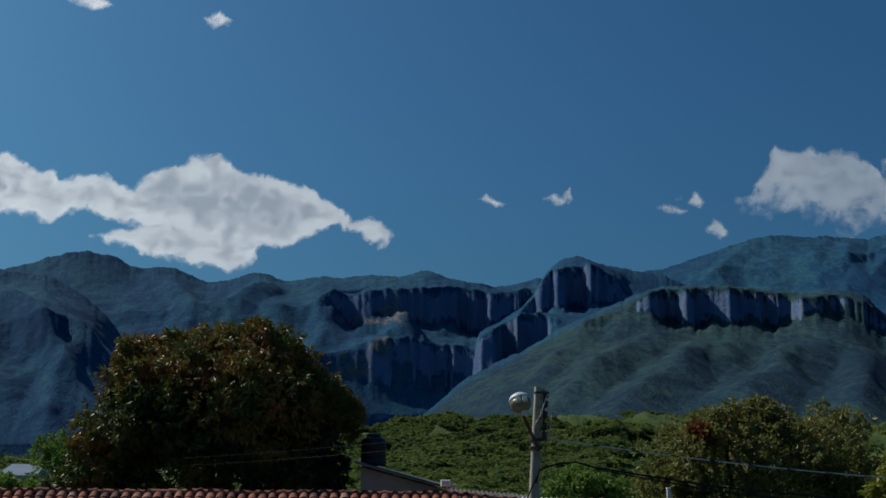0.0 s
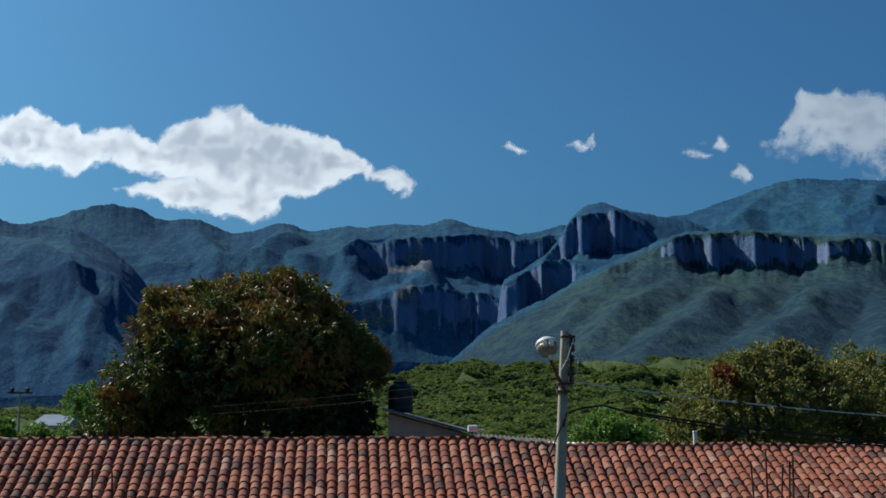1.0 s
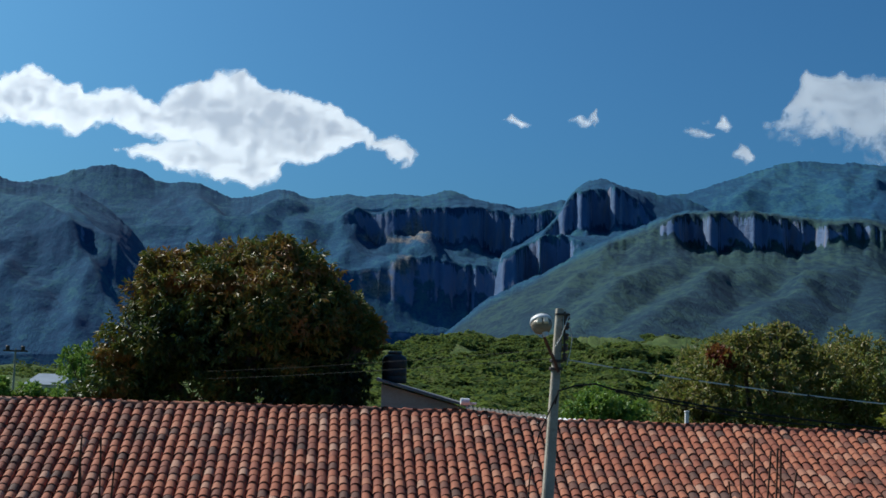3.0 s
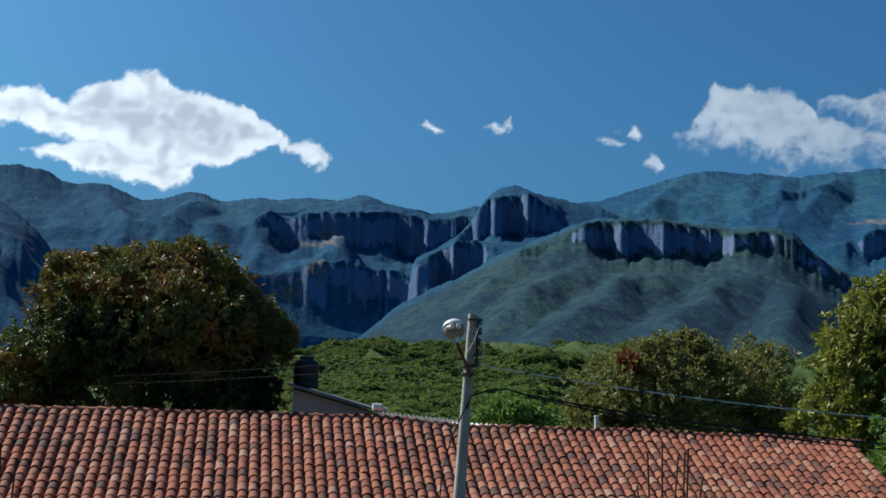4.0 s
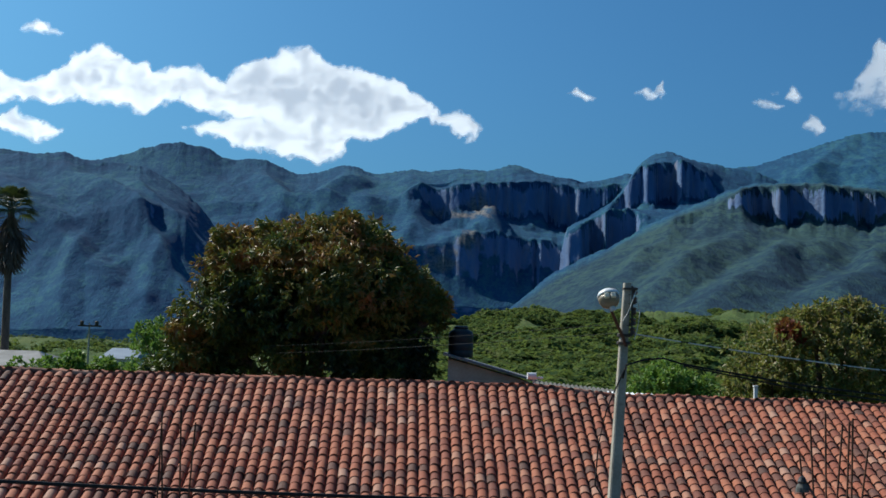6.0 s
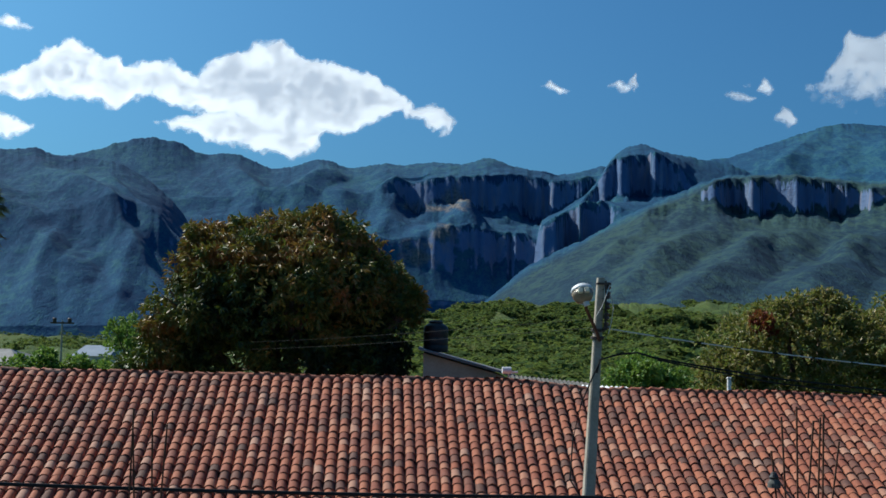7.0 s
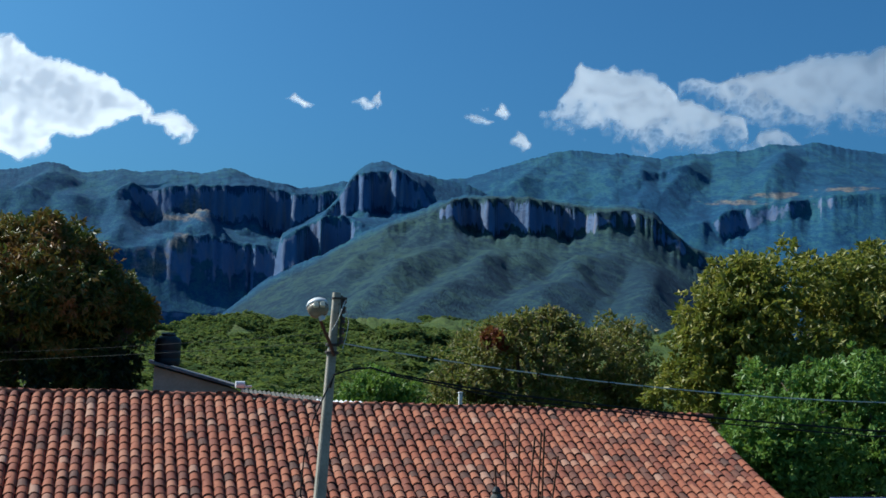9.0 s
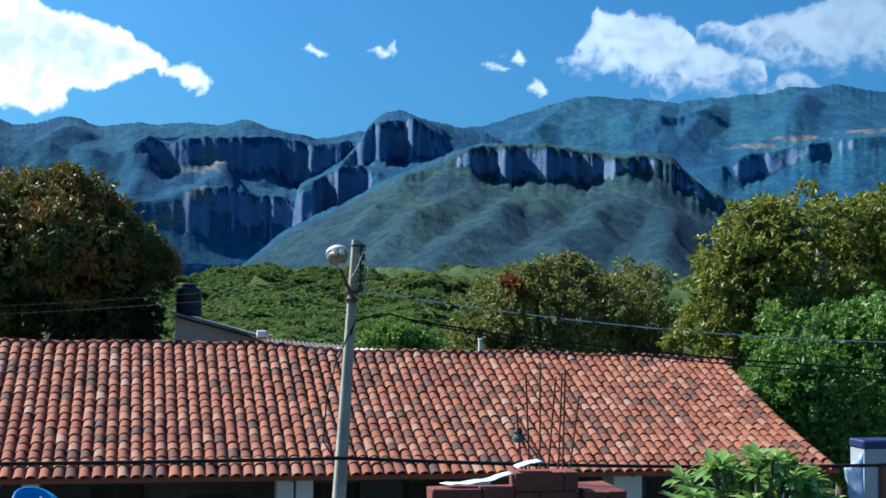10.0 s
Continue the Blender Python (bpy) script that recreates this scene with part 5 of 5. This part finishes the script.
def sheet(name, label, corners, mat, sag_=0.1, n=10, cat="tarpaulin", fold=0.04):
    """A crumpled sheet between four corners."""
    a, b, c, d = [Vector(p) for p in corners]
    V, F_ = [], []
    for i in range(n + 1):
        for j in range(n + 1):
            u, v = i / n, j / n
            p = a.lerp(b, u).lerp(d.lerp(c, u), v)
            p.z += -sag_ * math.sin(math.pi * u) + fold * noise.noise(p * 6) + fold * 0.6 * math.sin(u * 17)
            p.y += fold * noise.noise(p * 5 + Vector((3, 1, 7)))
            V.append(p[:])
    for i in range(n):
        for j in range(n):
            k = i * (n + 1) + j
            F_.append((k, k + 1, k + n + 2, k + n + 1))
    me = mesh_from(name, V, F_, True)
    ob = part(name, me, mat)
    s = ob.modifiers.new("thickness", "SOLIDIFY")
    s.thickness = 0.004
    return tagged(ob, label, cat)


sheet("tarpaulin", "pale blue tarpaulin draped off the side wall", [(13.4, 21.7, 2.45), (13.69, 21.45, 2.8), (13.69, 21.4, 1.4), (13.5, 21.5, 1.4)], M_TARPBLUE, 0.05)


# ---- the neighbour's half-built roof terrace ----
def terrace():
    t = thing("neighbour_house", "unfinished flat-roofed house with a low concrete parapet", "house", pose(0, 0, 0))
    part("wall", boxed(-9, 3.2, 6.25, 10.8, 0, 3.4), M_PLASTER, t)
    part("roof_slab", boxed(-9.1, 3.3, 6.1, 10.9, 3.4, 3.55, bevel=0.01), M_STAINED, t)
    part("parapet", boxed(-9, 0.78, 5.95, 6.09, 3.3, 4.36, bevel=0.012), M_STAINED, t, "rough stained concrete parapet")
    return t


terrace()


def masonry(thing_, rows_, y0, y1, brick=(0.30, 0.115), z_bottom=3.55, seed=2):
    """Courses of bricks laid on a slab: rows_ are (x0, x1, top) steps of the wall."""
    g = random.Random(seed)
    pool = []
    for k in range(5):
        b_ = boxed(-0.5, 0.5, -0.5, 0.5, -0.5, 0.5, bevel=0.03)
        for v in b_.verts:
            v.co += Vector((g.uniform(-.015, .015), g.uniform(-.015, .015), g.uniform(-.03, .03)))
        me = bpy.data.meshes.new("brick")
        b_.to_mesh(me)
        b_.free()
        me.materials.append(M_BRICK)
        pool.append(me)
    for x0, x1, top in rows_:
        part("mortar", boxed(x0 + 0.012, x1 - 0.012, y0 + 0.012, y1 - 0.012, z_bottom, top - 0.02), M_MORTAR, thing_)
        n = int((top - z_bottom) / brick[1])
        for r in range(n):
            z = top - (r + 0.5) * brick[1]
            x = x0 - (brick[0] / 2 if r % 2 else 0)
            while x < x1 - 0.02:
                a, b = max(x, x0), min(x + brick[0], x1)
                x += brick[0]
                if b - a < 0.03:
                    continue
                ob = new("brick", pool[g.randrange(5)])
                ob.parent = thing_
                ob.matrix_basis = Matrix.Translation(((a + b) / 2, (y0 + y1) / 2 + g.uniform(-.005, .005), z)) @ Matrix.Diagonal((b - a - 0.007, y1 - y0, brick[1] - 0.007, 1))


bw = thing("brick_wall", "stepped unfinished wall of dark red bricks", "brick wall")
masonry(bw, [(0.78, 0.955, 4.36), (0.955, 1.43, 4.485), (1.43, 1.92, 4.585), (1.92, 2.31, 4.67)], 6.5, 6.64)
bp_ = thing("brick_pillar", "rough stacked red brick pillar", "brick pillar")
masonry(bp_, [(2.34, 2.59, 4.56)], 6.45, 6.85, (0.13, 0.075), seed=9)
sheet("plastic_sheet", "white plastic sheet lying over the brick steps", [(1.55, 6.52, 4.60), (1.92, 6.52, 4.655), (1.92, 6.6, 4.66), (1.5, 6.6, 4.60)], M_TARP, 0.015, 10, "plastic sheet", 0.006)
sheet("plastic_sheet", "scrap of white plastic on top of the bricks", [(1.94, 6.52, 4.685), (2.1, 6.52, 4.72), (2.1, 6.6, 4.725), (1.94, 6.6, 4.69)], M_TARP, -0.01, 8, "plastic sheet", 0.003)
rb = thing("rebar_cluster", "thin rusty reinforcement bars rising from the wall", "rebar", pose(0, 0, 0), "reinforcement bars")
for x, z, dx in ((2.06, 5.02, -0.05), (2.10, 5.22, -0.03), (2.16, 5.28, 0.0), (2.2, 5.2, 0.06), (2.27, 5.22, 0.03), (2.30, 5.24, 0.02), (2.33, 5.08, 0.08)):
    part("bar", tube([(x - 0.02, 6.78, 3.55), (x, 6.78, 4.5), (x + dx, 6.8, z)], 0.006, 6), M_RUST, rb)
rb2 = thing("rebar_cluster", "thin rusty reinforcement bars rising from the wall", "rebar", pose(0, 0, 0), "reinforcement bars")
for x, z, dx in ((-1.76, 5.19, 0.01), (-1.72, 5.05, -0.03), (-1.62, 5.18, -0.02), (-1.58, 5.1, 0.03)):
    part("bar", tube([(x, 6.9, 3.55), (x, 6.9, 4.5), (x + dx, 6.9, z)], 0.006, 6), M_RUST, rb2)


def yard_lamp():
    t = thing("yard_lamp", "small weathered lamp on a thin bent rod", "lamp", pose(2.02, 6.78, 0))
    part("rod", tube([(0.2, 0, 3.55), (0.2, 0, 4.62), (0.12, 0, 4.72), (0.02, 0, 4.86)], 0.006, 6), M_DARKSTONE, t)
    part("shade", lathe([(0.04, -0.04), (0.037, -0.015), (0.022, 0.01), (0.012, 0.02)], 14, (0.0, 0, 4.85)), M_DARKSTONE, t)
    part("cap", lathe([(0.026, 0.01), (0.028, 0.02), (0.016, 0.045), (0.006, 0.05)], 12, (0.0, 0, 4.85)), M_BLACK, t)


yard_lamp()


def finial_pillar():
    t = thing("gate_pillar", "brick pillar with a round stone ball on top", "pillar", pose(-1.295, 9.05, 0))
    masonry(t, [(-0.125, 0.125, 4.05)], -0.125, 0.125, (0.25, 0.09), 3.55, 12)
    part("cap", boxed(-0.15, 0.15, -0.15, 0.15, 4.05, 4.1, bevel=0.01), M_DARKSTONE, t)
    part("neck", lathe([(0.11, 4.1), (0.10, 4.13), (0.05, 4.19), (0.035, 4.22)], 16), M_DARKSTONE, t)
    part("ball", lathe([(0.02, 4.2), (0.05, 4.215), (0.07, 4.255), (0.072, 4.28), (0.055, 4.325), (0.02, 4.345)], 18), M_DARKSTONE, t, smooth=True)


finial_pillar()
lw = thing("garden_wall", "grey rendered low wall with a pale coping", "wall", pose(0, 9.05, 0))
part("wall", boxed(-9, -1.46, -0.07, 0.07, 3.55, 4.06), M_PLASTER, lw)
part("coping", boxed(-9, -1.46, -0.1, 0.1, 4.06, 4.1, bevel=0.01), M_DARKSTONE, lw)
part("coping", boxed(-1.13, -0.93, -0.1, 0.1, 4.06, 4.1, bevel=0.01), M_DARKSTONE, lw)
part("wall", boxed(-1.13, -1.0, -0.05, 0.05, 3.55, 4.06), M_PLASTER, lw)


def dish():
    t = thing("satellite_dish", "blue oval satellite dish on a dark mast", "satellite dish", pose(-1.08, 10, 3.55))
    bm = lathe([(0.02, 0.0), (0.1, 0.006), (0.17, 0.02), (0.225, 0.045), (0.225, 0.05), (0.17, 0.027), (0.1, 0.012), (0.02, 0.006)], 28)
    d = part("reflector", bm, M_BLUE, t, "blue painted reflector", True)
    d.matrix_local = pose(0.0, -0.02, 0.40, 30, 24, 0) @ Matrix.Diagonal((0.92, 0.8, 1, 1))
    for x in (-0.06, -0.02, 0.02, 0.06):
        part("mark", boxed(x - 0.012, x + 0.012, -0.03, 0.03, 0.05, 0.053), M_NAVY, d)
    part("mast", tube([(0, 0, 0), (0, 0, 0.28), (0.02, 0.02, 0.4)], 0.02, 8), M_DARKSTEEL, t)
    part("feed_arm", tube([(0.0, -0.03, 0.3), (0.05, -0.2, 0.42), (0.06, -0.26, 0.52)], 0.01, 6), M_STEEL, t)
    part("foot", boxed(-0.06, 0.06, -0.06, 0.06, 0, 0.02), M_DARKSTEEL, t)


dish()
part_ball = part("ball", lathe([(0.005, 0), (0.04, 0.012), (0.048, 0.04), (0.04, 0.066), (0.018, 0.08), (0.005, 0.082)], 16, (0.25, 6.02, 4.36)), M_REDPLASTIC, None, "", True)
tagged(part_ball, "small red plastic ball on the concrete parapet", "ball")


def plumeria():
    t = thing("plumeria", "leafy frangipani bush with long pale green leaves", "bush", pose(4.74, 9.0, 0))
    g = random.Random(6)
    part("stem", tube([(0, 0.1, 0), (0.05, 0.1, 2.0), (0, 0.05, 3.2)], [0.08, 0.06, 0.05], 8), M_BARK, t)
    # one long leaf with a folded midrib, its tip bent down
    V = [(0, 0, 0), (0.036, 0.08, 0.01), (0, 0.08, -0.004), (-0.036, 0.08, 0.01), (0.042, 0.16, 0.0), (0, 0.16, -0.014), (-0.042, 0.16, 0.0), (0, 0.25, -0.04)]
    F_ = [(0, 1, 2), (0, 2, 3), (1, 4, 5), (1, 5, 2), (2, 5, 6), (2, 6, 3), (4, 7, 5), (5, 7, 6)]
    leaf = mesh_from("leaf", V, F_, True)
    leaf.materials.append(M_PLUM)
    tips = []
    while len(tips) < 150:
        p = Vector((g.uniform(-0.66, 0.66), g.uniform(-0.45, 0.45), g.uniform(3.2, 4.42)))
        if ((p.x) / 0.7) ** 2 + ((p.z - 3.75) / 0.69) ** 2 < 1 and all((p - q).length > 0.085 for q in tips):
            tips.append(p)
    rest, lv = [], np.array(V)
    tips.sort(key=lambda p: p.y)
    for n, p in enumerate(tips):
        part("branch", tube([(0, 0.05, 3.15), (p.x * 0.5, p.y * 0.5, 3.2 + (p.z - 3.2) * 0.4), p], [0.03, 0.022, 0.014], 6), M_BARK, t)
        for k in range(14):
            a = k * 2.4 + g.uniform(-.2, .2)
            s = g.uniform(0.55, 0.9)
            m = Matrix.Translation(p) @ pose(0, 0, 0, 0, 0, math.degrees(a)) @ pose(0, 0, 0, g.uniform(-30, 50), g.uniform(-20, 20), 0) @ Matrix.Diagonal((s, s, s, 1))
            if n < 21:
                ob = new("leaf", leaf)
                ob.parent = t
                ob.matrix_basis = m
            else:
                q = np.array(m)
                rest.append(lv @ q[:3, :3].T + q[:3, 3])
    faces = np.concatenate([np.array(F_) + 8 * k for k in range(len(rest))])
    tagged(part("foliage", mesh_from("foliage", np.concatenate(rest), faces, True), M_PLUM, t), kind="stuff")


plumeria()

# ---- the roof's tiles, last ----
TILE = barrel_tile()
tg = random.Random(21)


def tile_pose(i, j, back=False):
    u = U0 + 0.1 + i * PITCH + tg.uniform(-0.008, 0.008)
    s = min(max(j / ROWS - (0.02 if j == 0 else 0) + tg.uniform(-0.004, 0.004), -0.02), 0.99)
    m = roof_frame(min(u, U1 - 0.02), s, 0.004, back)
    return m @ pose(0, 0, 0.012, -2.1 + tg.uniform(-0.8, 0.8), tg.uniform(-3, 3), tg.uniform(-2, 2)) @ Matrix.Diagonal((tg.uniform(0.93, 1.06), tg.uniform(0.95, 1.05), tg.uniform(0.92, 1.08), 1))


tv = np.array([v.co[:] for v in TILE.vertices])
tf = np.array([list(p.vertices) for p in TILE.polygons])
NCOL = int((U1 - U0 - 0.1) / PITCH)
for back in (False, True):
    V, F_, off = [], [], 0
    for i in range(NCOL):
        for j in range(ROWS):
            m = tile_pose(i, j, back)
            # the three lowest courses over the porch are pieces of their own
            if not back and j < 3 and -10.0 < U0 + i * PITCH:
                ob = new("tile", TILE)
                ob.parent = roof
                ob.matrix_basis = m
                continue
            a = np.array(m)
            V.append(tv @ a[:3, :3].T + a[:3, 3])
            F_.append(tf + off)
            off += len(tv)
    me = mesh_from("tile_field", np.concatenate(V), np.concatenate(F_), True)
    me.materials.append(M_TILE)
    tagged(part("tile_field", me, M_TILE, roof), kind="stuff")
# ridge caps, laid end to end along the crest
CAP = barrel_tile(0.46, 0.095, 0.082, 0.014, 8)
u = U0 + 0.05
while u < U1 - 0.4:
    p, q = roof_at(u, 1.0, 0.03), roof_at(u + 0.43, 1.0, 0.03)
    y = (q - p).normalized()
    x = Vector((0, -1, 0))
    z = x.cross(y).normalized()
    m = Matrix((x, y, z)).transposed().to_4x4()
    m.translation = p
    ob = new("ridge_tile", CAP)
    ob.parent = roof
    ob.matrix_basis = m @ pose(0, 0, 0, -1.5, tg.uniform(-4, 4), tg.uniform(-2, 2))
    u += 0.43
